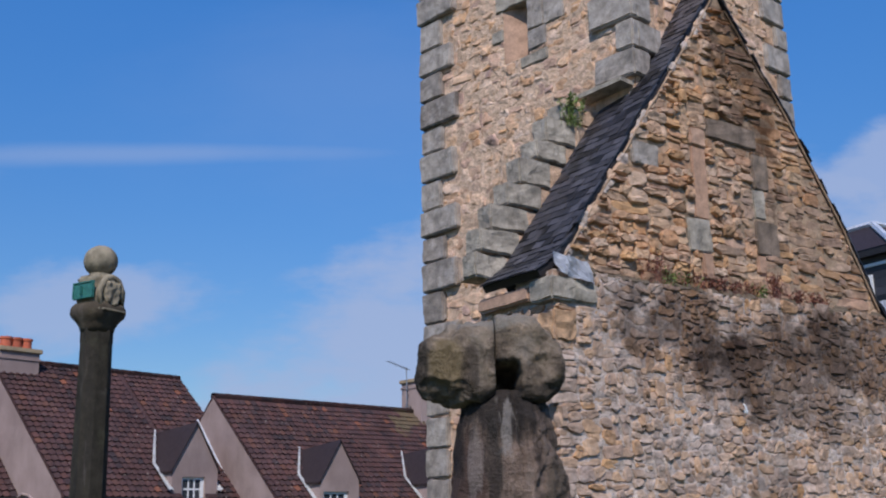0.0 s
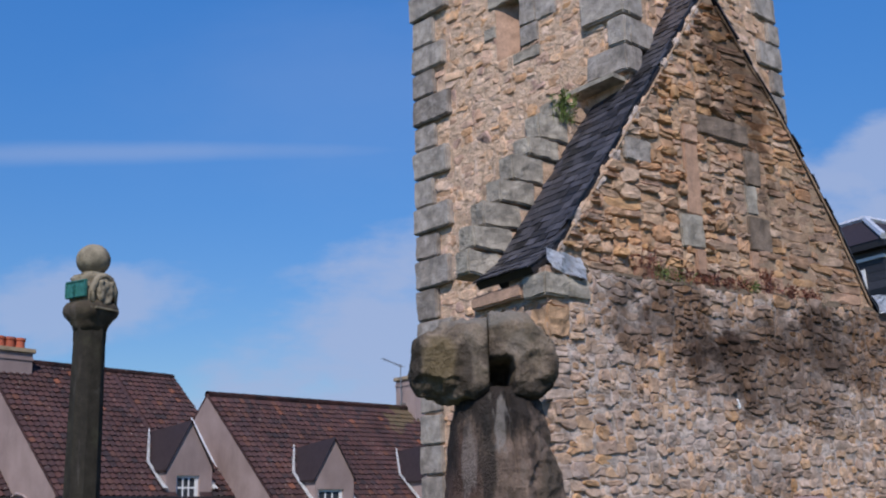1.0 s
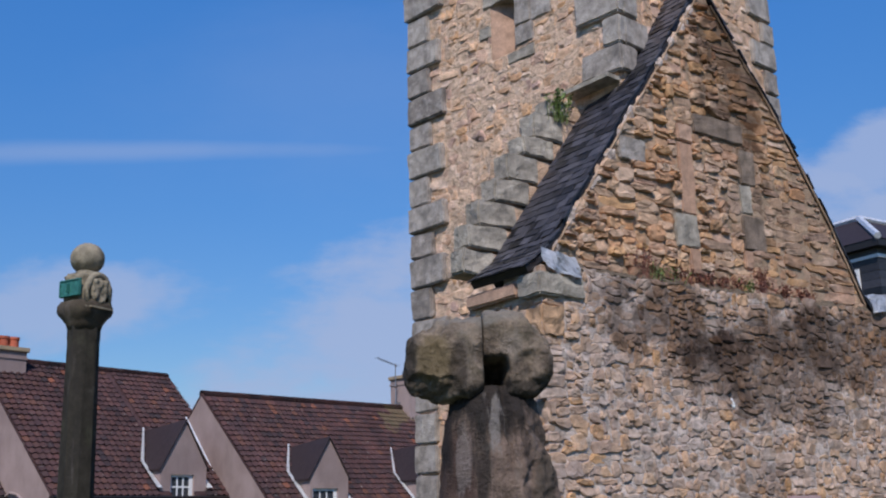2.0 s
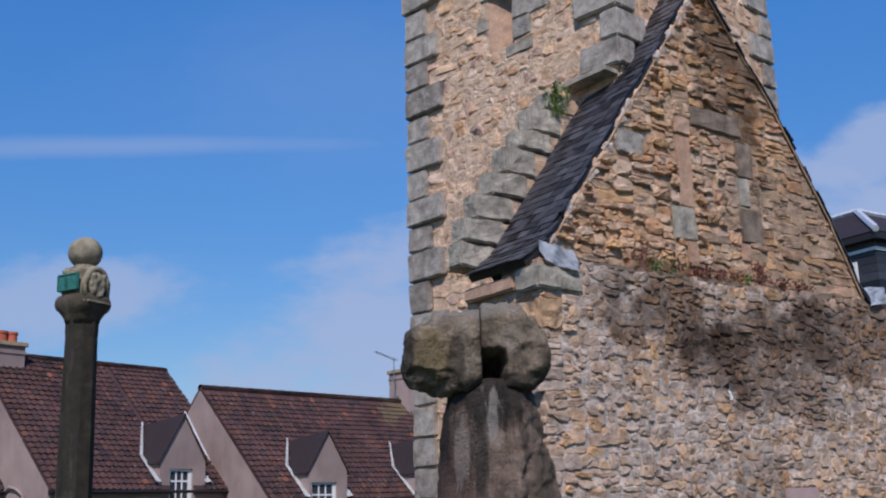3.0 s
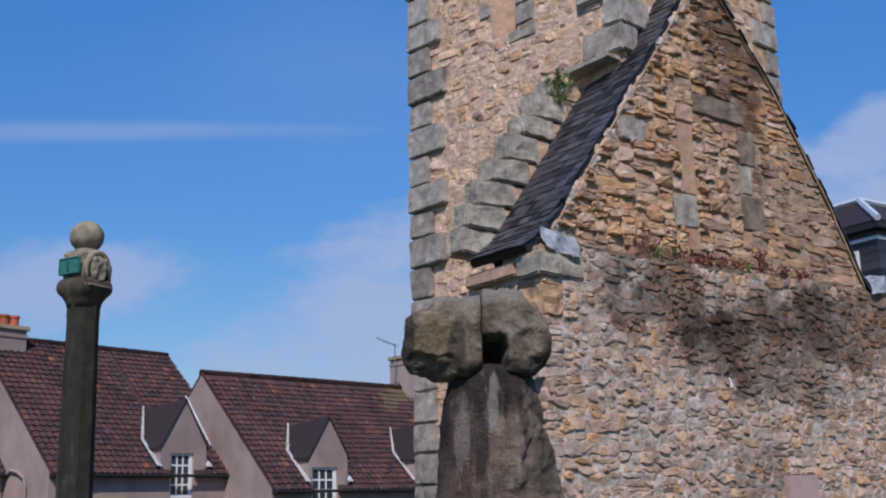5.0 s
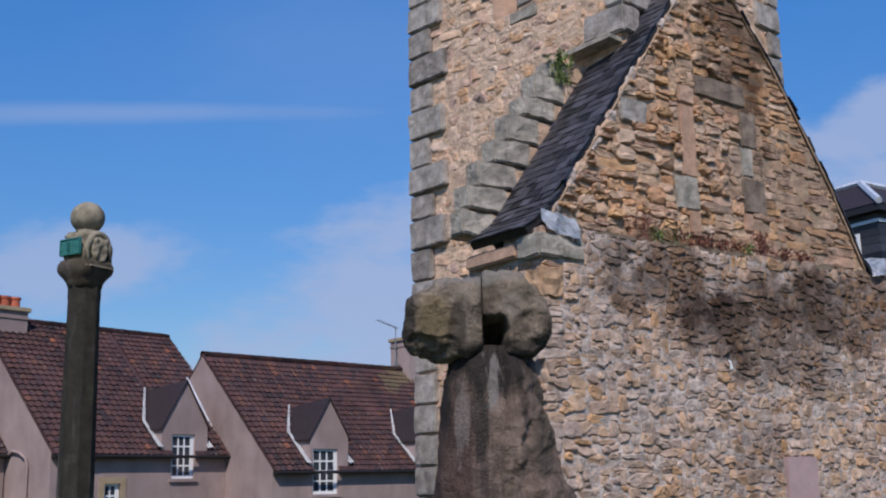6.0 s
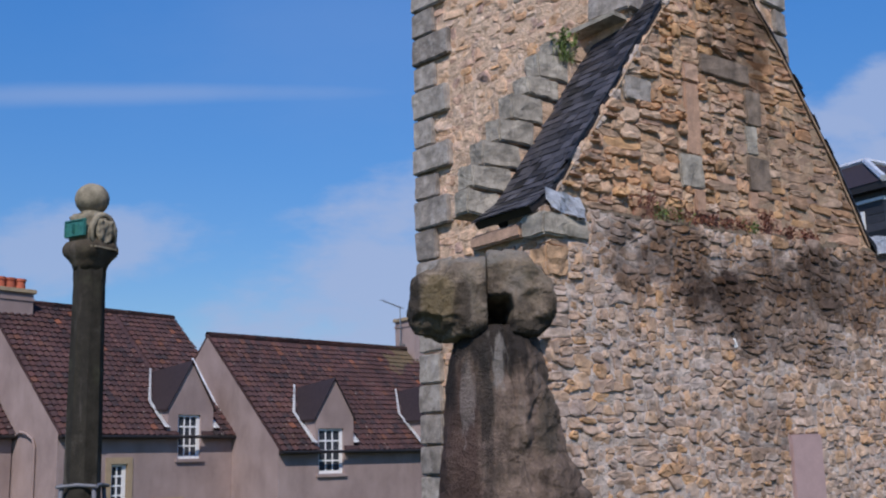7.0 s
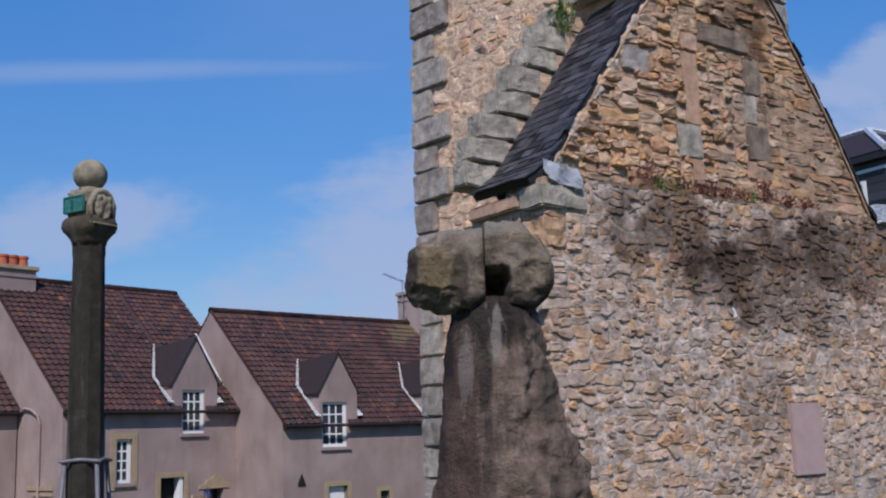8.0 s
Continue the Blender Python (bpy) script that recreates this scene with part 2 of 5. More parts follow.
# Yellow patch is lichen; dark left end, dark underside and pale top are painted shading.
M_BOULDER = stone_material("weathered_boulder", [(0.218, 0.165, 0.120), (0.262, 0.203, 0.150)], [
    ((0.20, 0.148, 0.075), stain_or_shade_at(0.06, 3.05, 0.20, 0.24, 0.7, 1.2)), ((0.050, 0.038, 0.029), stain_or_shade_at(0.27, 3.0, 0.09, 0.28, 0.75, 1.6)), ((0.035, 0.030, 0.026), stain_or_shade_at(-0.17, 3.05, 0.08, 0.35, 0.75, 1.2)), ((0.26, 0.235, 0.20), stain_or_shade_at(0.40, 3.42, 0.55, 0.12, 0.65, 1.8)), ((0.24, 0.205, 0.165), stain_or_shade_at(0.75, 3.15, 0.20, 0.20, 0.5, 1.8)), ((0.035, 0.03, 0.026), stain_or_shade_at(0.80, 2.76, 0.5, 0.10, 0.7, 1.4))], contrast=0.85, bump=1.0, moss=0.25, streaks=0.45, relief=0.07, crusted=0.8)
M_CROSS = stone_material("sooty_sandstone", [(0.033, 0.029, 0.022), (0.045, 0.039, 0.029)], contrast=0.45, bump=0.4, moss=0.25, streaks=0.4)
M_CAPITAL = stone_material("brown_sandstone", [(0.062, 0.049, 0.036), (0.078, 0.062, 0.043)], contrast=0.5, bump=0.5, moss=0.3, streaks=0.3)
M_CROSSTOP = stone_material("pale_carved_sandstone", [(0.25, 0.215, 0.155), (0.29, 0.25, 0.18)], contrast=0.55, bump=0.6, moss=0.45)


def plain(name, colour, rough=0.6, metal=0.0, var=0.2, scale=8.0, bump=0.15, spec=0.4, per_piece=0.0):
    n = Nodes(name, rough, metal, spec)
    a, b = n.noise(scale, 6.0), n.noise(scale * 9, 4.0)
    col = n.scaled(colour, n.range(a, 0.25, 0.75, 1 - var, 1 + var, False))
    col = n.scaled(col, n.range(b, 0.25, 0.75, 1 - var / 2, 1 + var / 2, False))
    if per_piece:
        col = n.scaled(col, n.range(n.random(), 0, 1, 1 - per_piece, 1 + per_piece, False))
    n.bump(n.math("ADD", a, n.math("MULTIPLY", b, 0.5)), bump, 0.01)
    return n.done(col)


def harl_material():
    n = Nodes("brown_grey_harl", 0.95, 0.0, 0.15)
    big, mid, fine = n.noise(0.7, 5.0), n.noise(1.9, 6.0, 0.6, (1, 1, 0.4)), n.noise(70.0, 3.0)
    col = n.mix(n.range(big, 0.35, 0.65), (0.288, 0.215, 0.197), (0.365, 0.277, 0.253))
    col = n.scaled(col, n.range(mid, 0.35, 0.72, 1.05, 0.86))
    col = n.scaled(col, n.range(fine, 0.3, 0.7, 0.88, 1.1, False))
    n.bump(fine, 0.5, 0.01)
    return n.done(col)


def tile_material():
    n = Nodes("clay_pantile", 0.85, 0.0, 0.25)
    col = n.ramp(n.random(), [(0.0, (0.036, 0.026, 0.029)), (0.2, (0.076, 0.038, 0.036)), (0.4, (0.056, 0.032, 0.033)), (0.6, (0.094, 0.043, 0.038)), (0.8, (0.068, 0.037, 0.037)), (0.95, (0.092, 0.045, 0.037)), (0.988, (0.12, 0.052, 0.035)), (1.0, (0.24, 0.085, 0.05))])
    big, mid, fine = n.noise(0.9, 6.0, 0.65), n.noise(3.2, 6.0, 0.7, shift=(2, 7, 1)), n.noise(30.0, 6.0, 0.7)
    col = n.scaled(col, n.range(big, 0.3, 0.7, 0.62, 1.25, False))
    col = n.mix(n.range(mid, 0.55, 0.68, 0.0, 0.45), col, (0.105, 0.047, 0.033))
    col = n.scaled(col, n.range(fine, 0.3, 0.7, 0.65, 1.35, False))
    col = n.mix(n.range(n.noise(6.0, 8.0, 0.75, shift=(3, 3, 3)), 0.56, 0.70, 0.0, 0.55), col, (0.125, 0.115, 0.105))
    col = n.mix(n.range(n.noise(11.0, 3.0, 0.6, shift=(6, 2, 6)), 0.66, 0.72, 0.0, 0.7), col, (0.30, 0.27, 0.23))
    col = n.mix(stain_or_shade_at(-1.1, 5.4, 0.6, 0.5, 0.5, 3.0)(n), col, (0.16, 0.13, 0.065))
    n.bump(fine, 0.3, 0.01)
    return n.done(col)


M_HARL = harl_material()
M_TILE = tile_material()
M_SLATE = plain("blue_grey_slate", (0.042, 0.040, 0.047), 0.45, 0, 0.35, 12, 0.3, 0.5, per_piece=0.8)
M_DSLATE = plain("dark_dormer_slate", (0.036, 0.024, 0.024), 0.6, 0, 0.3, 10, 0.3, 0.3)
M_LEAD = plain("pale_sheet_lead", (0.60, 0.62, 0.66), 0.4, 0.2, 0.3, 9, 0.5, 0.5)
M_WHITE = plain("white_paint", (0.78, 0.78, 0.77), 0.5, 0, 0.05, 6, 0.05)
M_TAN = plain("tan_painted_margin", (0.36, 0.27, 0.17), 0.85, 0, 0.18, 5, 0.2)
M_GUTTER = plain("black_cast_iron", (0.02, 0.017, 0.017), 0.5, 0, 0.3, 9, 0.1)
M_DARK = plain("dark_interior", (0.012, 0.011, 0.012), 0.9, 0, 0.2, 3, 0.0)
M_POT = plain("terracotta", (0.42, 0.105, 0.055), 0.8, 0, 0.2, 12, 0.2, per_piece=0.15)
M_VERDIGRIS = plain("verdigris_copper", (0.035, 0.17, 0.145), 0.6, 0.2, 0.3, 25, 0.3)
M_IRON = plain("galvanised_iron", (0.15, 0.152, 0.17), 0.6, 0.15, 0.2, 10, 0.1)
M_PLAQUE = plain("pinkish_panel", (0.40, 0.275, 0.26), 0.75, 0, 0.12, 5, 0.15)
M_SOIL = plain("dry_moss_and_soil", (0.12, 0.095, 0.07), 1.0, 0, 0.4, 14, 0.8, 0.1)
M_LEAF = plain("green_leaf", (0.12, 0.17, 0.04), 0.6, 0, 0.3, 20, 0.0, per_piece=0.5)
M_REDLEAF = plain("russet_weed", (0.20, 0.075, 0.05), 0.7, 0, 0.3, 20, 0.0, per_piece=0.5)
M_STRAW = plain("dry_straw_stems", (0.30, 0.22, 0.12), 0.8, 0, 0.3, 20, 0.0, per_piece=0.4)
M_GROUND = plain("ground_cover", (0.07, 0.085, 0.045), 0.95, 0, 0.35, 0.8, 0.5, 0.1)
M_ALU = plain("aerial_aluminium", (0.30, 0.30, 0.31), 0.5, 0.6, 0.1, 10, 0.0)
M_BLUE = plain("blue_paint", (0.03, 0.07, 0.25), 0.5, 0, 0.1, 8, 0.05)
M_GREENBLIND = plain("green_blind", (0.05, 0.28, 0.24), 0.6, 0, 0.1, 8, 0.05)


def glass_material():
    n = Nodes("window_glass", 0.05, 0.0, 0.6)
    n.bump(n.noise(3.0, 2.0), 0.08, 0.02)
    return n.done((0.045, 0.05, 0.06))


M_GLASS = glass_material()


# ---------------------------------------------------------------- builders
def empty(name, m=None, **tags):
    ob = new(name)
    if m is not None:
        ob.matrix_world = m
    return tagged(ob, **tags)


def part(name, shape, material, parent=None, label="", m=None, smooth=False):
    """One mesh object from a bmesh or mesh, under parent, placed by m in the parent's space."""
    if isinstance(shape, bmesh.types.BMesh):
        me = bpy.data.meshes.new(name)
        bmesh.ops.recalc_face_normals(shape, faces=shape.faces)
        shape.to_mesh(me)
        shape.free()
    else:
        me = shape
    if not me.materials:
        me.materials.append(material)
    if smooth:
        for p in me.polygons:
            p.use_smooth = True
    ob = new(name, me)
    if parent is not None:
        ob.parent = parent
    if m is not None:
        ob.matrix_local = m
    return tagged(ob, label=label)


def box(bm, x0, x1, y0, y1, z0, z1, m=None, bevel=0.0):
    vs = [bm.verts.new((x, y, z)) for x in (x0, x1) for y in (y0, y1) for z in (z0, z1)]
    fs = [bm.faces.new([vs[i] for i in f]) for f in ((0, 1, 3, 2), (4, 6, 7, 5), (0, 4, 5, 1), (2, 3, 7, 6), (0, 2, 6, 4), (1, 5, 7, 3))]
    if bevel:
        got = bmesh.ops.bevel(bm, geom=list({e for f in fs for e in f.edges}), offset=bevel, segments=2, affect="EDGES")
        vs = list({v for v in vs if v.is_valid} | set(got["verts"]))
    if m is not None:
        bmesh.ops.transform(bm, matrix=m, verts=vs)
    return vs


def boxed(*a, **k):
    bm = bmesh.new()
    box(bm, *a, **k)
    return bm


def tube(points, radius, sides=8):
    """A tube along points, as a bmesh."""
    bm = bmesh.new()
    rings = []
    pts = [Vector(p) for p in points]
    for i, p in enumerate(pts):
        d = (pts[min(i + 1, len(pts) - 1)] - pts[max(i - 1, 0)]).normalized()
        q = d.to_track_quat("Z", "Y")
        rings.append([bm.verts.new(p + q @ Vector((radius * math.cos(2 * math.pi * k / sides), radius * math.sin(2 * math.pi * k / sides), 0))) for k in range(sides)])
    for a, b in zip(rings, rings[1:]):
        for k in range(sides):
            bm.faces.new((a[k], a[(k + 1) % sides], b[(k + 1) % sides], b[k]))
    bm.faces.new(rings[0]), bm.faces.new(rings[-1])
    return bm


def prism(outline, depth, y0=0.0):
    """A solid from an outline in x and z, between y0 and y0 + depth."""
    bm = bmesh.new()
    a = [bm.verts.new((x, y0, z)) for x, z in outline]
    b = [bm.verts.new((x, y0 + depth, z)) for x, z in outline]
    bm.faces.new(a), bm.faces.new(b)
    k = len(a)
    for i in range(k):
        bm.faces.new((a[i], a[(i + 1) % k], b[(i + 1) % k], b[i]))
    return bm


def pierced(length, z0, z1, thick, openings):
    """A wall in x and z, front at y = 0, with real openings (x0, x1, z0, z1) through it."""
    bm = bmesh.new()
    xs = sorted({0.0, length, *(v for o in openings for v in o[:2])})
    zs = sorted({z0, z1, *(v for o in openings for v in o[2:])})
    solid = {}
    for i in range(len(xs) - 1):
        for j in range(len(zs) - 1):
            cx, cz = (xs[i] + xs[i + 1]) / 2, (zs[j] + zs[j + 1]) / 2
            solid[i, j] = not any(o[0] < cx < o[1] and o[2] < cz < o[3] for o in openings)
    cache = {}

    def v(i, j, y):
        if (i, j, y) not in cache:
            cache[i, j, y] = bm.verts.new((xs[i], y, zs[j]))
        return cache[i, j, y]

    for (i, j), s in solid.items():
        if not s:
            continue
        bm.faces.new((v(i, j, 0), v(i + 1, j, 0), v(i + 1, j + 1, 0), v(i, j + 1, 0)))
        bm.faces.new((v(i, j, thick), v(i, j + 1, thick), v(i + 1, j + 1, thick), v(i + 1, j, thick)))
        for di, dj, e in ((-1, 0, ((i, j), (i, j + 1))), (1, 0, ((i + 1, j + 1), (i + 1, j))), (0, -1, ((i + 1, j), (i, j))), (0, 1, ((i, j + 1), (i + 1, j + 1)))):
            if not solid.get((i + di, j + dj), False):
                (a, b), (c, d) = e
                bm.faces.new((v(a, b, 0), v(c, d, 0), v(c, d, thick), v(a, b, thick)))
    return bm


def facing(x, y, degrees, z=0.0):
    """The frame of a wall: x along it (degrees from the y axis towards x), y into it, z up."""
    return pose(x, y, z, 0, 0, 90 - degrees)


# ---------------------------------------------------------------- rubble and slates
def clip(poly, px, pz, nx, nz):
    """The part of a convex outline on the near side of the line through (px, pz) with the normal (nx, nz)."""
    out = []
    k = len(poly)
    for i in range(k):
        (x0, z0), (x1, z1) = poly[i], poly[(i + 1) % k]
        d0, d1 = (x0 - px) * nx + (z0 - pz) * nz, (x1 - px) * nx + (z1 - pz) * nz
        if d0 <= 0:
            out.append((x0, z0))
        if d0 * d1 < 0:
            f = d0 / (d0 - d1)
            out.append((x0 + (x1 - x0) * f, z0 + (z1 - z0) * f))
    return out


def cells(seeds, stretch):
    """The cell of each seed among its neighbours, with heights counted stretch times."""
    grid = {}
    size = 0.45
    pts = [(x, z * stretch) for x, z, w, h in seeds]
    for i, (x, z) in enumerate(pts):
        grid.setdefault((int(x // size), int(z // size)), []).append(i)
    out = []
    for i, (x, z) in enumerate(pts):
        gx, gz = int(x // size), int(z // size)
        near = [j for a in (-1, 0, 1) for b in (-1, 0, 1) for j in grid.get((gx + a, gz + b), ()) if j != i]
        near.sort(key=lambda j: (pts[j][0] - x) ** 2 + (pts[j][1] - z) ** 2)
        wide, tall = seeds[i][2] * 0.75 + 0.02, (seeds[i][3] * 0.85 + 0.015) * stretch
        poly = [(x - wide, z - tall), (x + wide, z - tall), (x + wide, z + tall), (x - wide, z + tall)]
        for j in near[:18]:
            qx, qz = pts[j]
            poly = clip(poly, (x + qx) / 2, (z + qz) / 2, qx - x, qz - z)
            if len(poly) < 3:
                break
        out.append([(a, b / stretch) for a, b in poly])
    return out


def block_outline(w, h, rng, lean):
    """An uneven, roughly squared outline about the middle of a stone, its corners broken off."""
    hw, hh = w / 2 * rng.uniform(0.93, 1.05), h / 2 * rng.uniform(0.92, 1.06)
    out = []
    for sx, sz in ((-1, -1), (1, -1), (1, 1), (-1, 1)):
        cx, cz = hw * rng.uniform(0.12, 0.62), hh * rng.uniform(0.25, 0.95)
        a, b = (sx * hw, sz * (hh - cz)), (sx * (hw - cx), sz * hh)
        out += [a, b] if sx * sz > 0 else [b, a]
    t = math.radians(rng.gauss(0, lean))
    c, q = math.cos(t), math.sin(t)
    j = 0.05 * h
    return [(x * c - z * q + rng.uniform(-j, j), x * q + z * c + rng.uniform(-j, j)) for x, z in out]


def stone_mesh(poly, proud, joint, rng, material, rough):
    """One broken-faced stone on its outline (x and z about its middle), its face towards -y."""
    k = len(poly)
    ring = []
    for i in range(k):
        (x0, z0), (x1, z1) = poly[i], poly[(i + 1) % k]
        ring.append((x0, z0))
        if math.hypot(x1 - x0, z1 - z0) > 0.10:
            f, j = rng.uniform(0.35, 0.65), 0.012 * rough
            ring.append((x0 + (x1 - x0) * f + rng.uniform(-j, j), z0 + (z1 - z0) * f + rng.uniform(-j, j)))
    tall = max(abs(z) for x, z in ring)
    tx, tz = rng.gauss(0, 0.05) * rough, rng.gauss(0.0, 0.10) * rough
    verts, faces, rows = [], [], []
    for inset, y, wob in ((0.0, 0.06, 0.0), (joint * 0.3, -proud * 0.55, 0.12), (joint * 0.3 + 0.014, -proud * 0.97, 0.14), (joint * 0.3 + tall * 0.55, -proud * 1.04, 0.16)):
        row = []
        for x, z in ring:
            r = math.hypot(x, z) or 1.0
            f = max(0.15, (r - inset * rng.uniform(0.5, 1.5)) / r)
            yy = y if y > 0 else y + rng.uniform(-wob, wob) * (abs(proud) + 0.008) * rough + (x * tx + z * tz) * (1.0 if y < -proud * 0.6 else 0.5)
            row.append(len(verts))
            verts.append((x * f, yy, z * f))
        rows.append(row)
    verts.append((rng.uniform(-0.1, 0.1) * tall, -proud * rng.uniform(0.85, 1.15), rng.uniform(-0.1, 0.1) * tall))
    k = len(ring)
    for a, b in zip(rows, rows[1:]):
        for i in range(k):
            faces.append((a[i], a[(i + 1) % k], b[(i + 1) % k], b[i]))
    for i in range(k):
        faces.append((rows[-1][i], rows[-1][(i + 1) % k], len(verts) - 1))
    me = bpy.data.meshes.new("stone")
    me.from_pydata(verts, [], faces)
    me.materials.append(material)
    return me


def masonry(places_of, material, parent, seed, proud, joint=0.02, stretch=1.7, rough=1.0, single=300, near=None, m=None, skip=(), span=None, flat=None, squared=0.8, lean=3.5):
    """Rubble: broken squared stones and, in between, angular ones; the nearest are objects of their own, the rest one joined part."""
    rng = random.Random(seed)
    jobs = []
    held = []
    for a, b, c, d in skip:
        kx, kz = max(1, int((b - a) / 0.07)), max(1, int((d - c) / 0.05))
        held += [(a + (b - a) * (i + 0.5) / kx, c + (d - c) * (j + 0.5) / kz, 0.1, 0.1) for i in range(kx) for j in range(kz)]
    for (x, z, w, h), poly in zip(places_of, cells(list(places_of) + held, stretch)):
        if rng.random() < squared:
            poly = [(x + a, z + b) for a, b in block_outline(w, h, rng, lean)]
        if len(poly) < 3:
            continue
        if span:
            poly = [(min(max(a, span(b)[0]), span(b)[1]), b) for a, b in poly]
        jobs.append((x, z, [(a - x, b - z) for a, b in poly]))
    if near:
        jobs.sort(key=lambda j: near(j[0], j[1]))
    verts, faces = [], []
    for n, (x, z, poly) in enumerate(jobs):
        me = stone_mesh(poly, rng.uniform(*proud) * (flat(x, z) if flat else 1.0), joint * rng.uniform(-0.4, 1.6), rng, material, rough)
        at = (m or Matrix.Identity(4)) @ Matrix.Translation((x, 0, z))
        if n < single:
            part("stone", me, material, parent, m=at)
        else:
            base = len(verts)
            verts += [tuple(at @ v.co) for v in me.vertices]
            faces += [tuple(i + base for i in p.vertices) for p in me.polygons]
            bpy.data.meshes.remove(me)
    if verts:
        me = bpy.data.meshes.new("rubble")
        me.from_pydata(verts, [], faces)
        tagged(part("rubble", me, material, parent), kind="stuff")


def mortar_sheet(parent, material, span, z0, z1, seed, level, amp, skip=(), holes=(), step=0.024, m=None, flat=None):
    """Lumpy pointing between and over the stones: a worn surface about level metres proud of the wall."""
    k = int((z1 - z0) / step)
    lo = min(span(z0 + (z1 - z0) * i / 20)[0] for i in range(21))
    hi = max(span(z0 + (z1 - z0) * i / 20)[1] for i in range(21))
    n = int((hi - lo) / step)
    verts, faces, row_of = [], [], {}
    for j in range(k + 1):
        z = z0 + (z1 - z0) * j / k
        a, b = span(z)
        for i in range(n + 1):
            x = lo + (hi - lo) * i / n
            if x < a - step or x > b + step or any(p < x < q and r < z < t for p, q, r, t in holes):
                continue
            x = min(max(x, a), b)
            v = noise.noise(Vector((x * 3.1, z * 6.0, seed))) * 0.9 + noise.noise(Vector((x * 9, z * 17, seed + 7))) * 0.75 + noise.noise(Vector((x * 24, z * 36, seed + 3))) * 0.4
            y = -level - amp * v * (flat(x, z) if flat else 1.0)
            if any(p - 0.01 < x < q + 0.01 and r - 0.01 < z < t + 0.01 for p, q, r, t in skip):
                y = max(y, -0.004)
            row_of[(i, j)] = len(verts)
            verts.append((x, min(y, -0.003), z))
    for (i, j), a in row_of.items():
        b, c, d = row_of.get((i + 1, j)), row_of.get((i + 1, j + 1)), row_of.get((i, j + 1))
        if b is not None and c is not None and d is not None:
            faces.append((a, b, c, d))
    me = bpy.data.meshes.new("pointing")
    me.from_pydata(verts, [], faces)
    tagged(part("pointing", me, material, parent, "worn lime pointing", m=m, smooth=True), kind="stuff")


def lay(name, stock, places, parent, material, single=300, label="", near=None, smooth=False):
    """Lays pieces at places (matrices in the parent's space): the first ones as objects of their own, the rest joined."""
    if near is not None:
        places = sorted(places, key=lambda p: near(p[0].translation))
    for m, k in places[:single]:
        part(name, stock[k % len(stock)], material, parent, m=m)
    rest = places[single:]
    if not rest:
        return
    verts, faces, base = [], [], 0
    data = {}
    for m, k in rest:
        me = stock[k % len(stock)]
        if me not in data:
            co = np.empty(len(me.vertices) * 3)
            me.vertices.foreach_get("co", co)
            data[me] = (co.reshape(-1, 3), [tuple(p.vertices) for p in me.polygons])
        co, polys = data[me]
        mm = np.array(m)
        verts.append(co @ mm[:3, :3].T + mm[:3, 3])
        faces += [tuple(i + base for i in p) for p in polys]
        base += len(co)
    me = bpy.data.meshes.new(name + "_rest")
    me.from_pydata(np.concatenate(verts).tolist(), [], faces)
    for p in me.polygons:
        p.use_smooth = smooth
    tagged(part("small_" + name, me, material, parent, label), kind="stuff")


def rubble(span, z0, z1, heights, widths, skip, seed, sway=0.05, cell=0.03):
    """Seeds of random rubble on a wall (x, z, width, height): mixed sizes packed over a fine grid. span(z) gives the left and right end at a height; skip holds rectangles left free."""
    rng = random.Random(seed)
    x_lo = min(span(z0 + (z1 - z0) * k / 20)[0] for k in range(21))
    x_hi = max(span(z0 + (z1 - z0) * k / 20)[1] for k in range(21))
    nx, nz = int((x_hi - x_lo) / cell), int((z1 - z0) / cell)
    free = np.zeros((nz, nx), bool)
    for j in range(nz):
        z = z0 + (j + 0.5) * cell
        lo, hi = span(z)
        for i in range(nx):
            x = x_lo + (i + 0.5) * cell
            free[j, i] = lo <= x <= hi and not any(a < x < b and c < z < d for a, b, c, d in skip)
    places = []
    for j in range(nz):
        i = 0
        while i < nx:
            if not free[j, i]:
                i += 1
                continue
            big = rng.random() ** 1.6
            h = max(1, int(round((heights[0] + (heights[1] - heights[0]) * big) / cell)))
            w = max(2, int(round((widths[0] + (widths[1] - widths[0]) * rng.random() ** 1.4) * (0.75 + 0.4 * big) / cell)))
            ww = 0
            while ww < w and i + ww < nx and free[j, i + ww]:
                ww += 1
            hh = 0
            while hh < h and j + hh < nz and free[j + hh, i:i + ww].all():
                hh += 1
            free[j:j + hh, i:i + ww] = False
            cw, ch = ww * cell, hh * cell
            cx, cz = x_lo + i * cell + cw / 2, z0 + j * cell + ch / 2
            i += ww
            if cw < 0.05 or ch < 0.04:
                continue
            wave = noise.noise(Vector((cx * 0.6, cz * 0.9, seed))) * sway
            places.append((cx + rng.uniform(-0.02, 0.02), cz + wave * 0.5 + rng.uniform(-0.008, 0.008), cw, ch))
    return places


def dressed(w, h, d, seed, bevel=0.024, wob=0.007):
    """A squared stone, worn at its edges, x 0..w, z 0..h, face at y = -d, let 0.25 into the wall."""
    rng = random.Random(seed)
    bm = boxed(0, w, -d, 0.25, 0, h)
    bmesh.ops.bevel(bm, geom=list(bm.edges), offset=bevel, segments=2, affect="EDGES")
    bmesh.ops.subdivide_edges(bm, edges=[e for e in bm.edges if e.calc_length() > 0.12], cuts=4, use_grid_fill=True)
    for v in bm.verts:
        q = v.co * 5.0 + Vector((seed * 1.7, seed * 0.9, 3.0))
        v.co += noise.noise_vector(q) * wob * 2.2 + noise.noise_vector(q * 3.1) * wob * 1.1
    return bm


SLATE = []


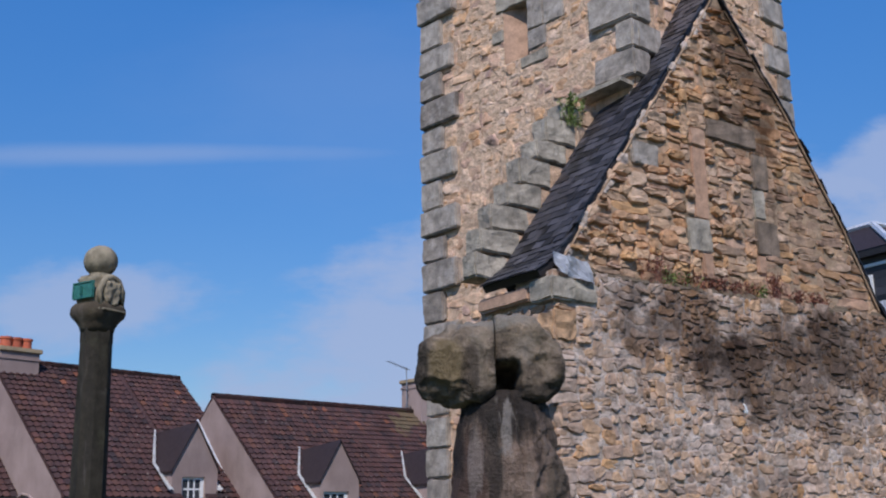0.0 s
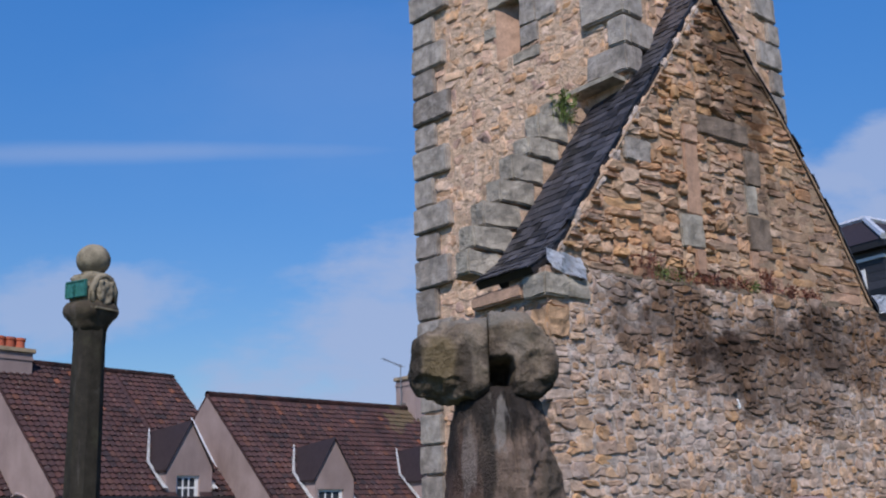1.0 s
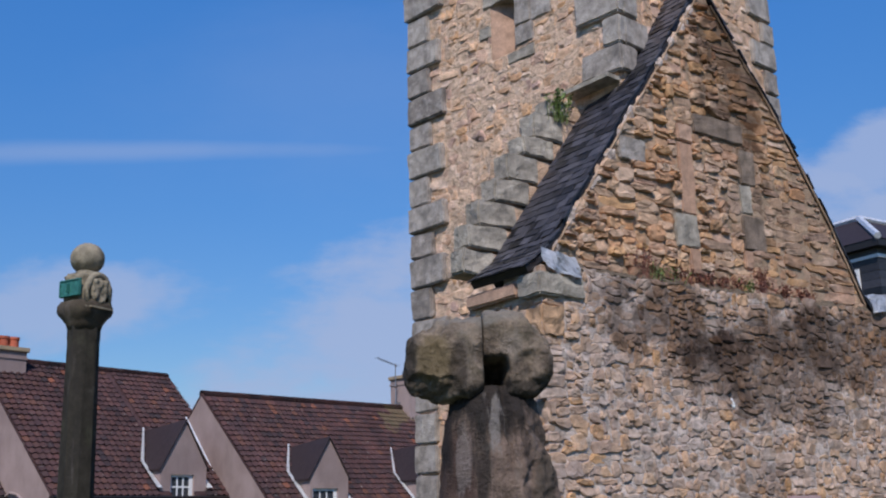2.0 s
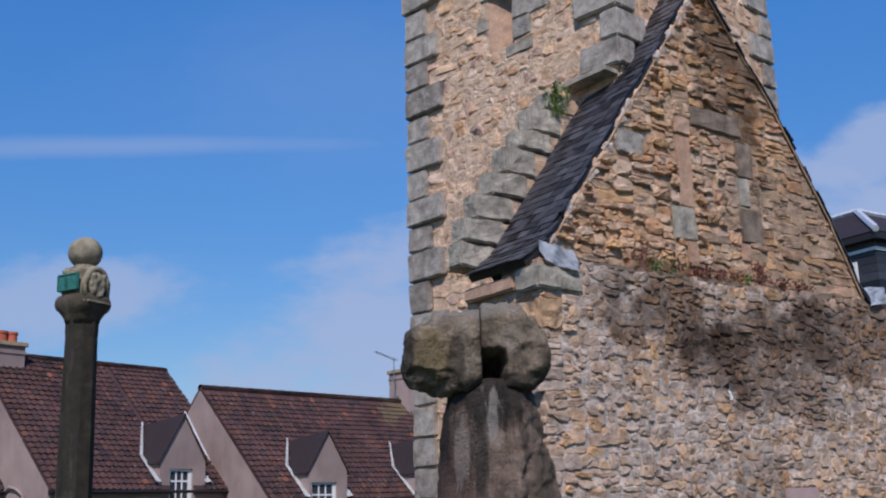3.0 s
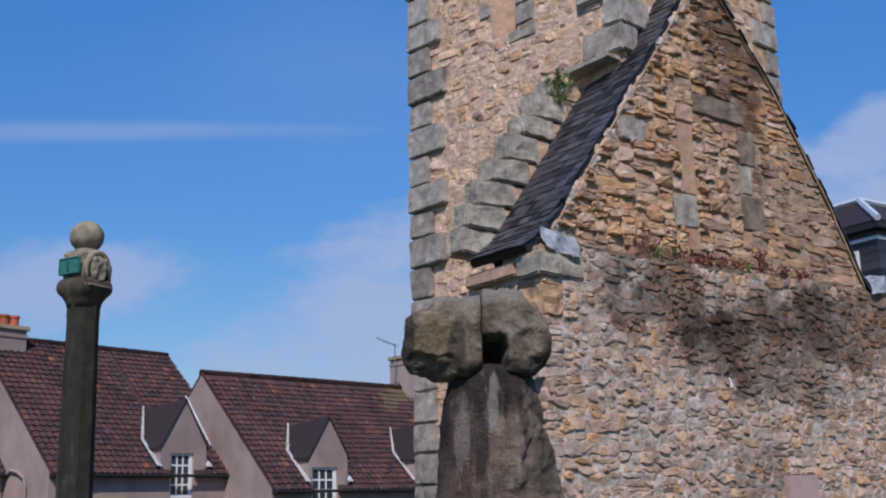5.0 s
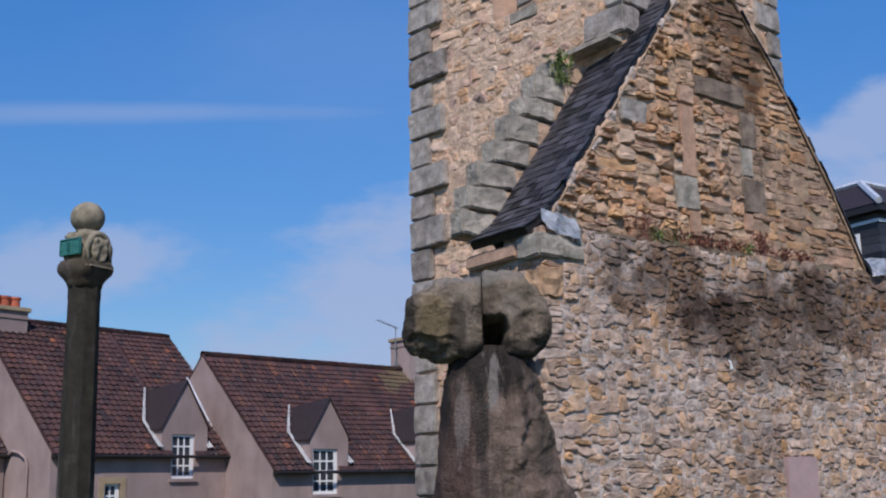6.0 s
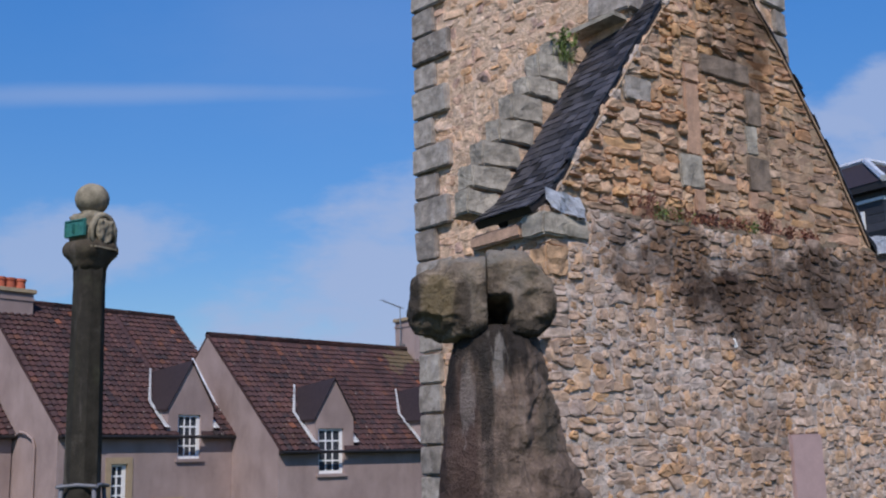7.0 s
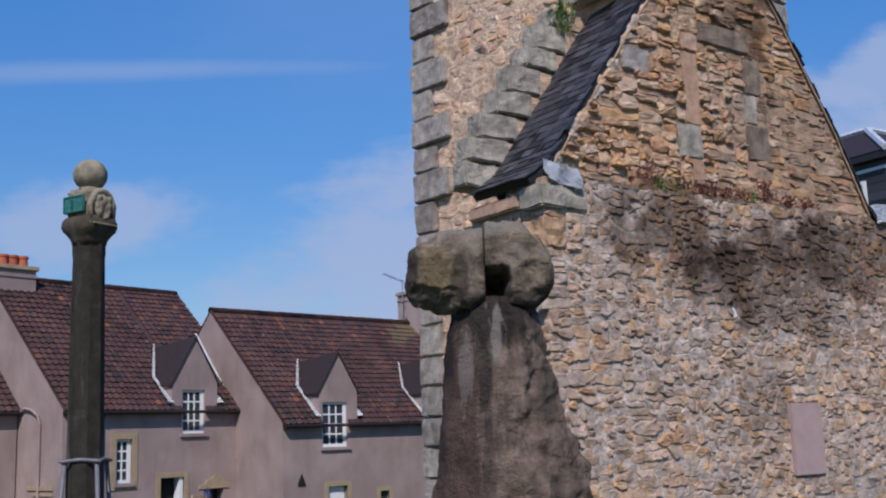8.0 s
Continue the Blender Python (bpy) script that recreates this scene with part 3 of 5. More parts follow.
def slate_stock(material):
    rng = random.Random(5)
    for _ in range(14):
        bm = bmesh.new()
        pts = [(-0.5, 0.0), (0.5, 0.0), (0.5, 1.0), (0.5 - rng.uniform(0, 0.12), 1.0 + rng.uniform(0.0, 0.05)), (-0.5 + rng.uniform(0, 0.12), 1.0 + rng.uniform(-0.04, 0.05)), (-0.5, 0.95)]
        up = [bm.verts.new((x, y, rng.uniform(0.8, 1.25))) for x, y in pts]
        dn = [bm.verts.new((x, y, 0.0)) for x, y in pts]
        bm.faces.new(up), bm.faces.new(dn)
        for i in range(6):
            bm.faces.new((up[i], up[(i + 1) % 6], dn[(i + 1) % 6], dn[i]))
        bmesh.ops.recalc_face_normals(bm, faces=bm.faces)
        me = bpy.data.meshes.new("slate")
        bm.to_mesh(me)
        bm.free()
        me.materials.append(material)
        SLATE.append(me)


slate_stock(M_SLATE)

# ---------------------------------------------------------------- ground
def fall(x, y):
    """The ground's height: level round the tower, falling towards the cottages."""
    s = min(max((y - 14.0) / 14.0, 0.0), 1.0)
    return -1.35 * s * s * (3 - 2 * s)


def build_ground():
    bm = bmesh.new()
    xs = [-900, -300, -100, -50, -30, -20, -12, -6, 0, 6, 12, 20, 30, 50, 100, 300, 900]
    ys = [-900, -300, -100, -40, -10, 0, 6, 10, 14, 17, 20, 23, 26, 30, 36, 44, 60, 100, 300, 1200]
    grid = [[bm.verts.new((x, y, fall(x, y))) for x in xs] for y in ys]
    for a, b in zip(grid, grid[1:]):
        for i in range(len(xs) - 1):
            bm.faces.new((a[i], a[i + 1], b[i + 1], b[i]))
    tagged(part("ground", bm, M_GROUND), "grassy ground falling gently towards the cottages", "ground", kind="structure")


build_ground()

# ---------------------------------------------------------------- tower
CORNER = Vector((2.55, 12.65, 0))
SIDE = 3.93
TOWER_TOP = 11.5
TURN = 47.0


def quoin(parent, m, w, h, d, seed, material=None):
    r = random.Random(seed + 900)
    part("quoin", dressed(w, h - 0.014, d, seed, 0.020, 0.006), material or M_QUOIN, parent, m=m @ pose(r.uniform(-0.012, 0.012), 0, 0.006, r.gauss(0, 1.2), r.gauss(0, 0.9), r.gauss(0, 1.2)))


def build_tower():
    tower = empty("tower", label="square tower of pink rubble with grey projecting quoins", category="tower")
    left = CORNER + Vector((math.sin(radians(TURN - 90)), math.cos(radians(TURN - 90)), 0)) * SIDE
    f1 = facing(left.x, left.y, TURN + 90)       # the face towards the cross
    f2 = facing(CORNER.x, CORNER.y, TURN)        # the face behind the annexe
    slit = (1.72, 2.17, 8.06, 9.05)
    w1 = part("wall", pierced(SIDE, -0.3, TOWER_TOP, 0.7, [slit]), M_MORTAR_P, tower, m=f1)
    w2 = part("wall", pierced(SIDE - 0.7, -0.3, TOWER_TOP, 0.7, []), M_MORTAR_P, tower, m=f2 @ pose(0.7, 0, 0))
    b3 = facing(*(CORNER + (f2 @ Vector((SIDE, 0, 0)) - CORNER)).xy, TURN - 90)
    part("wall", pierced(SIDE - 0.7, -0.3, TOWER_TOP, 0.7, []), M_MORTAR_P, tower, m=b3 @ pose(0.7, 0, 0))
    b4p = b3 @ Vector((SIDE, 0, 0))
    part("wall", pierced(SIDE - 1.4, -0.3, TOWER_TOP, 0.7, []), M_MORTAR_P, tower, m=facing(b4p.x, b4p.y, TURN - 180) @ pose(0.7, 0, 0))
    part("roof", boxed(0.02, SIDE - 0.02, 0.02, SIDE - 0.02, TOWER_TOP, TOWER_TOP + 0.15), M_SLATE, tower, m=f2)

    # left-hand quoins, long and short in turn
    skip1 = [(slit[0] - 0.02, slit[1] + 0.02, slit[2], slit[3])]
    rng = random.Random(11)
    z, big = -0.25, True
    tops = [4.97, 5.42, 5.81, 6.22, 6.67, 7.11, 7.52, 7.96, 8.39, 8.81, 9.27, 9.7, 10.1, 10.5, 10.9, 11.4]
    bottoms = [-0.3, 0.14, 0.58, 1.0, 1.44, 1.86, 2.3, 2.72, 3.16, 3.6, 4.06, 4.5] + tops
    for i, (a, b) in enumerate(zip(bottoms, bottoms[1:])):
        w = (0.38 if i % 2 else 0.70) + rng.uniform(-0.05, 0.05)
        d = 0.075 if i % 2 else 0.10
        if b < 4.2:
            w, d = 0.40 + rng.uniform(-0.02, 0.02), 0.075
        quoin(tower, f1 @ pose(-0.05, 0, a + 0.008), w + 0.05, b - a - 0.016, d + rng.uniform(0, 0.02), i)
        skip1.append((-0.2, w, a + 0.03, b - 0.03))
    # quoins of the near corner: they stop above the annexe roof
    near = [(7.14, 7.50, 0.56, 0.20), (7.52, 7.90, 0.20, 0.50), (7.94, 8.40, 0.62, 0.30), (8.42, 8.95, 0.34, 0.55), (8.97, 9.4, 0.6, 0.34), (9.42, 9.9, 0.34, 0.56), (9.92, 10.4, 0.6, 0.34)]
    skip2 = []
    for i, (a, b, l1, l2) in enumerate(near):
        bm = dressed(l1 + 0.09, b - a, 0.10, 60 + i)
        part("quoin", bm, M_QUOIN, tower, m=f1 @ pose(SIDE - l1, 0, a))
        bm = boxed(0, l2, -0.098, 0.2, 0.004, b - a - 0.004, bevel=0.015)
        part("quoin", bm, M_QUOIN, tower, m=f2 @ pose(0.02, 0, a))
        skip1.append((SIDE - l1, SIDE + 0.1, a, b))
        skip2.append((-0.2, l2, a, b))
    # quoins of the far right corner
    for i, (a, b) in enumerate(zip([4.3, 4.75, 5.2, 5.65, 6.1, 6.5, 6.93, 7.36, 7.80, 8.2, 8.62, 9.0, 9.45, 9.9], [4.75, 5.2, 5.65, 6.1, 6.5, 6.93, 7.36, 7.80, 8.2, 8.62, 9.0, 9.45, 9.9, 10.4])):
        w = (0.62 if i % 2 else 0.34) + rng.uniform(-0.04, 0.04)
        quoin(tower, f2 @ pose(SIDE - w, 0, a + 0.008), w + 0.015, b - a - 0.016, 0.07, 80 + i)
        skip2.append((SIDE - w, SIDE + 0.2, a, b))
    # dressed stones beside the slit, its sloping pink reveal and the drip ledge
    sx0, sx1, sz0, sz1 = slit
    part("splayed_reveal", prism([(sx0 - 0.01, -0.012), (sx0 + 0.30, 0.17), (sx0 - 0.01, 0.17)], sz1 - sz0), M_PINKSTONE, tower, "worn pink splayed reveal", m=f1 @ pose(0, 0, sz1, -90, 0, 0))
    for i, (x, z, w, h, mat) in enumerate(((sx1 + 0.005, 8.42, 0.30, 0.47, M_QUOIN), (sx1 + 0.31, 8.40, 0.36, 0.46, M_QUOIN), (sx1 + 0.005, 8.11, 0.33, 0.29, M_QUOIN), (sx0 - 0.25, 8.42, 0.24, 0.20, M_STEP), (sx0 - 0.15, 8.90, 0.80, 0.30, M_STEP), (sx1 - 0.15, 7.88, 0.50, 0.17, M_STEP))):
        part("jamb_stone", dressed(w, h, 0.03, 120 + i, 0.012), mat, tower, m=f1 @ pose(x, 0, z))
        skip1.append((x, x + w, z, z + h))
    part("drip_ledge", prism([(SIDE - 0.78, 6.98), (SIDE - 0.02, 7.02), (SIDE - 0.02, 7.075), (SIDE - 0.78, 7.04)], 0.34, -0.27), M_STEP, tower, "thin lichened drip stone", m=f1)
    skip1.append((SIDE - 0.8, SIDE, 6.95, 7.09))

    seeds = rubble(lambda z: (0.0, SIDE - 0.02), 2.5, 10.6, (0.08, 0.26), (0.20, 0.62), skip1, 21, sway=0.12)
    masonry(seeds, M_TOWER, w1, 121, (0.004, 0.027), 0.03, 2.0, 1.1, near=lambda x, z: abs(z - 6.8) + abs(x - 1.9), skip=skip1)
    mortar_sheet(w1, M_MORTAR_P, lambda z: (0.0, SIDE), 2.5, 10.6, 3, 0.013, 0.017, skip1[1:], [slit])
    seeds = rubble(lambda z: (0.0, SIDE), 5.0, 10.6, (0.08, 0.26), (0.2, 0.55), skip2, 22, sway=0.12)
    masonry(seeds, M_TOWER, w2, 122, (0.004, 0.034), 0.03, 2.0, 1.0, single=160, near=lambda x, z: abs(z - 7.6), m=pose(-0.7, 0, 0), skip=skip2)
    mortar_sheet(w2, M_MORTAR_P, lambda z: (0.0, SIDE), 5.0, 10.6, 5, 0.014, 0.016, skip2, step=0.04, m=pose(-0.7, 0, 0))
    return tower


build_tower()

# ---------------------------------------------------------------- annexe with its steep gable
ANX, ANY, ANTURN = 1.28, 11.29, 55.0
LEFT_VERGE = [(-0.27, 4.25), (0.05, 4.48), (0.24, 4.71), (0.65, 5.28), (1.00, 5.75), (1.45, 6.40), (1.75, 6.77), (2.84, 8.28), (3.00, 8.55)]
RIGHT_VERGE = [(3.00, 8.55), (3.16, 8.26), (4.21, 7.02), (5.28, 5.48), (5.86, 4.44), (5.95, 4.28)]
LEDGE = 4.33


def along(line, z):
    pts = sorted(line, key=lambda p: p[1])
    for (x0, z0), (x1, z1) in zip(pts, pts[1:]):
        if z0 <= z <= z1:
            return x0 + (x1 - x0) * (z - z0) / (z1 - z0)
    return pts[0][0] if z < pts[0][1] else pts[-1][0]


def slate_slope(parent, line, back, seed, width=0.21, gauge=0.125, side=-1, limit=None):
    """Slates on a slope that follows the verge line from eave to ridge and runs back from the gable."""
    rng = random.Random(seed)
    pts = [Vector((x, 0, z)) for x, z in sorted(line, key=lambda p: p[1])]
    for _ in range(2):
        pts = pts[:1] + [p.lerp(q, f) for p, q in zip(pts, pts[1:]) for f in (0.25, 0.75)] + pts[-1:]
    seg = [(b - a).length for a, b in zip(pts, pts[1:])]
    total = sum(seg)
    places, s, row = [], -0.03, 0
    while s < total - 0.05:
        d, i = s, 0
        while i < len(seg) - 1 and d > seg[i]:
            d -= seg[i]
            i += 1
        way = (pts[i + 1] - pts[i]).normalized()
        p = pts[i] + way * d
        reach = back(p.x, p.z)
        y = -0.06 - (width / 2 if row % 2 else 0)
        across = Vector((0, 1, 0))
        up = way.cross(across) * (1 if side < 0 else -1)
        up = up if up.z > 0 else -up
        while y < reach:
            w = width * rng.uniform(0.8, 1.15)
            y0, y1 = max(y, -0.065 + rng.uniform(0.0, 0.05)), min(y + w, reach)
            if y1 - y0 > 0.05:
                c = p + across * ((y0 + y1) / 2) + up * 0.035
                tilt = 0.055 + rng.uniform(-0.012, 0.02)
                axis_y = (-(way) + up * tilt).normalized()
                axis_z = (up + way * tilt).normalized()
                axis_x = axis_y.cross(axis_z)
                rot = Matrix((axis_x, axis_y, axis_z)).transposed().to_4x4()
                length = gauge * 1.9
                m = Matrix.Translation(c + way * (length - gauge * 0.1) + up * 0.004) @ rot @ pose(0, rng.uniform(-0.012, 0.012), 0, 0, rng.gauss(0, 1.5), rng.gauss(0, 2.5)) @ Matrix.Diagonal((y1 - y0 - 0.004, length, 0.016, 1))
                places.append((m, rng.randrange(1000)))
            y += w
        s += gauge * rng.uniform(0.93, 1.05)
        row += 1
    return places


def build_annexe():
    ax = empty("annexe", facing(ANX, ANY, ANTURN), label="rubble annexe with a steep gable and slate roof", category="building")
    depth = 1.0
    # gable above the ledge, lower wall standing 10 cm in front of it
    outline = [(0.02, LEDGE - 0.2)] + LEFT_VERGE[1:] + RIGHT_VERGE[1:] + [(6.08, LEDGE - 0.2)]
    gable = part("gable_wall", prism(outline, 0.5), M_MORTAR_G, ax)
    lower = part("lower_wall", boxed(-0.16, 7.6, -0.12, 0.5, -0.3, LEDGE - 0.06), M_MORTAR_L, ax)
    part("side_wall", boxed(-0.16, 0.40, 0.502, 1.15, -0.3, 4.02), M_MORTAR_P, ax)
    part("back_wall", boxed(0.402, 1.75, 0.95, 1.15, -0.3, 4.40), M_MORTAR_P, ax)
    part("side_wall", boxed(5.7, 6.2, 0.502, 2.4, -0.3, 4.4), M_MORTAR_G, ax)
    # uneven earth-topped ledge
    rng = random.Random(4)
    bm = bmesh.new()
    rows = []
    for i in range(90):
        x = 0.30 + i * 0.068
        up = rng.uniform(0.0, 0.07)
        rows.append([bm.verts.new((x, y + rng.uniform(-0.02, 0.02), z)) for y, z in ((-0.12, LEDGE - 0.09), (-0.135, LEDGE - 0.06 + up * 0.3), (-0.07, LEDGE - 0.02 + up), (0.03, LEDGE + 0.03 + up))])
    for a, b in zip(rows, rows[1:]):
        for k in range(3):
            bm.faces.new((a[k], b[k], b[k + 1], a[k + 1]))
    part("ledge", bm, M_SOIL, ax, "earthy mossed ledge")

    # dressed stones of the blocked opening in the gable
    special = [(2.27, 5.24, 0.26, 0.93, M_PINKSTONE, 0.04), (2.28, 6.19, 0.28, 0.22, M_PINKSTONE, 0.05), (2.60, 6.34, 0.94, 0.27, M_JAMB, 0.055), (2.12, 4.80, 0.42, 0.42, M_STEP, 0.045), (3.44, 5.80, 0.30, 0.48, M_JAMB, 0.04),
               (3.42, 5.40, 0.22, 0.38, M_STEP, 0.03), (3.40, 4.91, 0.44, 0.45, M_JAMB, 0.04), (3.37, 4.66, 0.17, 0.23, M_PINKSTONE, 0.04), (2.34, 4.48, 0.18, 0.31, M_PINKSTONE, 0.045), (1.24, 5.76, 0.44, 0.29, M_QUOIN, 0.05)]
    skip = []
    for i, (x, z, w, h, mat, d) in enumerate(special):
        part("dressed_stone", dressed(w, h, d, 200 + i, 0.015), mat, gable, m=pose(x, 0, z, 0, rng.uniform(-1.5, 1.5), 0))
        skip.append((x, x + w, z, z + h))
    span = lambda z: (along(LEFT_VERGE, z) + 0.03, along(RIGHT_VERGE, z) - 0.03)
    worn = lambda x, z: 1.0 if x < 2.6 else max(0.5, 1.0 - 0.4 * (x - 2.6))
    seeds = rubble(span, LEDGE + 0.02, 8.5, (0.07, 0.18), (0.22, 0.70), skip, 31, sway=0.14)
    masonry(seeds, M_GABLE, gable, 131, (0.016, 0.085), 0.012, 2.4, 1.1, near=lambda x, z: abs(z - 5.4) + 0.5 * abs(x - 2.4), skip=skip, span=span, flat=worn, squared=0.85, lean=4.0)
    mortar_sheet(gable, M_MORTAR_G, span, LEDGE + 0.02, 8.5, 11, 0.010, 0.018, skip, flat=worn)

    # lower wall with its blank panel and grey corner blocks
    kneel = [(-0.19, 3.93, 0.62, 0.27, M_STEP), (-0.20, 3.50, 0.32, 0.36, M_CORNER)]
    skip = [(3.58, 4.22, 0.95, 1.86), (2.70, 2.86, 2.86, 3.02)]
    for i, (x, z, w, h, mat) in enumerate(kneel):
        part("corner_block", dressed(w, h, 0.045, 230 + i, 0.035, 0.014), mat, lower, m=pose(x, -0.12, z))
        skip.append((x, x + w, z, z + h))
    seeds = rubble(lambda z: (-0.17, 7.3), 0.6, LEDGE - 0.04, (0.06, 0.19), (0.10, 0.46), skip, 32, sway=0.18)
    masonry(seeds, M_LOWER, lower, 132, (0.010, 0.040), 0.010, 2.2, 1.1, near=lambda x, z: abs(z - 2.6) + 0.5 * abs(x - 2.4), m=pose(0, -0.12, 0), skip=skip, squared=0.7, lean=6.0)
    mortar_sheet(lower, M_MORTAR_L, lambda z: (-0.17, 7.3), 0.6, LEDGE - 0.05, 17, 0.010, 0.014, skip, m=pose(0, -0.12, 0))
    part("panel", boxed(3.605, 4.195, -0.175, -0.1, 0.97, 1.84, bevel=0.008), M_PLAQUE, lower, "blank pinkish stone panel")
    part("chip", dressed(0.05, 0.13, 0.04, 301, 0.015), M_WHITE, lower, "white painted stone chip", m=pose(2.73, -0.12, 2.85, 0, -22, 0))
    sm = pose(-0.16, 1.15, 0, 0, 0, -90)
    seeds = rubble(lambda z: (0.0, 1.27), 0.6, 3.90, (0.07, 0.20), (0.12, 0.42), [], 33, sway=0.15)
    masonry(seeds, M_LOWER, ax, 133, (0.004, 0.045), 0.02, 2.2, 1.1, single=60, m=sm, near=lambda x, z: -z)
    for i, (x, z, w, h, mat) in enumerate(((0.06, 3.98, 0.90, 0.16, M_PINKSTONE), (0.98, 3.94, 0.38, 0.25, M_STEP))):
        part("side_stone", dressed(w, h, 0.10, 250 + i), mat, ax, m=sm @ pose(x, 0, z))

    # slate roof: the low part runs further back, past the tower's corner
    roof = part("roof", prism([(x, z - 0.02) for x, z in LEFT_VERGE[1:]] + [(x, z - 0.02) for x, z in RIGHT_VERGE[1:]] + [(x - 0.18, z - 0.3) for x, z in reversed(RIGHT_VERGE[1:])] + [(x + 0.18, z - 0.3) for x, z in reversed(LEFT_VERGE[1:])], 0.55, 0.503), M_DARK, ax)
    # boarding under the slates
    def back(x, z):
        return 0.95 if z < 6.83 else 0.52
    lay("slate", SLATE, slate_slope(ax, LEFT_VERGE, back, 41), roof, M_SLATE, single=200, near=lambda p: p.z)
    lay("slate", SLATE, slate_slope(ax, RIGHT_VERGE, lambda x, z: 0.35, 42, side=1), roof, M_SLATE, single=120, near=lambda p: p.z)
    # Boards under the slates; the lowest one's black stands in for the eave's shadow.
    for (x0, z0), (x1, z1) in zip(LEFT_VERGE, LEFT_VERGE[1:]):
        bm = bmesh.new()
        d = Vector((x1 - x0, 0, z1 - z0)).normalized()
        nrm = Vector((-d.z, 0, d.x))
        vs = []
        for y in (-0.02, 0.95 if z1 < 6.9 else 0.52):
            for p in (Vector((x0, 0, z0)), Vector((x1, 0, z1))):
                for o in (-0.06, 0.028):
                    vs.append(bm.verts.new(p + nrm * o + Vector((0, y, 0))))
        for f in ((0, 1, 3, 2), (4, 6, 7, 5), (0, 4, 5, 1), (2, 3, 7, 6), (0, 2, 6, 4), (1, 5, 7, 3)):
            bm.faces.new([vs[i] for i in f])
        part("sarking_board", bm, M_GUTTER, ax)
    # lumps of pointing pressed under the verge slates
    for i in range(46):
        f = rng.random() ** 1.2
        z = 4.5 + 3.7 * f
        x, r = along(LEFT_VERGE, z) + rng.uniform(0.03, 0.10), rng.uniform(0.03, 0.075)
        bm = bmesh.new()
        bmesh.ops.create_icosphere(bm, subdivisions=2, radius=r)
        for v in bm.verts:
            v.co = Vector((v.co.x * 0.9, v.co.y * 0.5, v.co.z * 1.5)) * (1 + 0.6 * noise.noise(v.co * 22 + Vector((i, 0, 0))))
        part("pointing_lump", bm, M_MORTAR_L if i % 3 else M_MORTAR_P, gable, m=pose(x, -0.02, z, 0, 34, 0))
    # mortar fillet along both verges
    for line in (LEFT_VERGE, RIGHT_VERGE):
        pts = []
        for (x0, z0), (x1, z1) in zip(line[1:], line[2:]):
            for k in range(5):
                f = k / 5
                pts.append((x0 + (x1 - x0) * f + rng.uniform(-0.005, 0.005), -0.035 + rng.uniform(-0.01, 0.006), z0 + (z1 - z0) * f - (0.06 if line is LEFT_VERGE else 0.025) + rng.uniform(-0.005, 0.005)))
        part("verge_fillet", tube(pts, 0.014 if line is LEFT_VERGE else 0.018, 6), M_MORTAR_G, ax, "mortar fillet along the slates")
    # crumpled lead over the kneelers
    for x0, flip in ((0.0, 1), (6.16, -1)):
        bm = bmesh.new()
        grid = []
        for j in range(7):
            row = []
            for i in range(10):
                u, v = i / 9, j / 6
                x = x0 + flip * (-0.14 + u * 0.50)
                z = LEDGE + (0.15 if flip > 0 else 0.27) - 0.25 * v - 0.08 * u * v + rng.uniform(-0.010, 0.010) - 0.06 * u * (1 - v)
                y = -0.115 - 0.09 * v + 0.02 * math.sin(u * 9 + v * 4) + rng.uniform(-0.014, 0.014)
                row.append(bm.verts.new((x, y, z)))
            grid.append(row)
        for a, b in zip(grid, grid[1:]):
            for i in range(9):
                bm.faces.new((a[i], a[i + 1], b[i + 1], b[i]))
        bmesh.ops.solidify(bm, geom=list(bm.faces), thickness=0.008)
        part("kneeler_flashing", bm, M_LEAD, ax, "crumpled silvery lead flashing")
    # stepped stones against the tower behind the slates
    steps = [(-0.44, 4.40, 0.46, 0.29), (-0.37, 4.70, 0.58, 0.30), (-0.19, 5.01, 0.57, 0.31), (0.05, 5.33, 0.55, 0.30), (0.27, 5.64, 0.50, 0.34), (0.52, 5.99, 0.52, 0.26), (0.73, 6.26, 0.50, 0.34), (0.98, 6.61, 0.32, 0.22)]
    for i, (x, z, w, h) in enumerate(steps):
        part("step_stone", dressed(w, h - 0.01, 0.02 + 0.02 * (i % 2), 270 + i, 0.02, 0.01), M_STEP, ax, m=pose(x + 0.08, 0.99, z))
    for i, (x, z, w, h) in enumerate(steps):
        part("backing_stone", boxed(x + 0.12, 1.9, 1.0, 1.35, z, z + h - 0.02), M_MORTAR_P, ax)
    return ax


build_annexe()


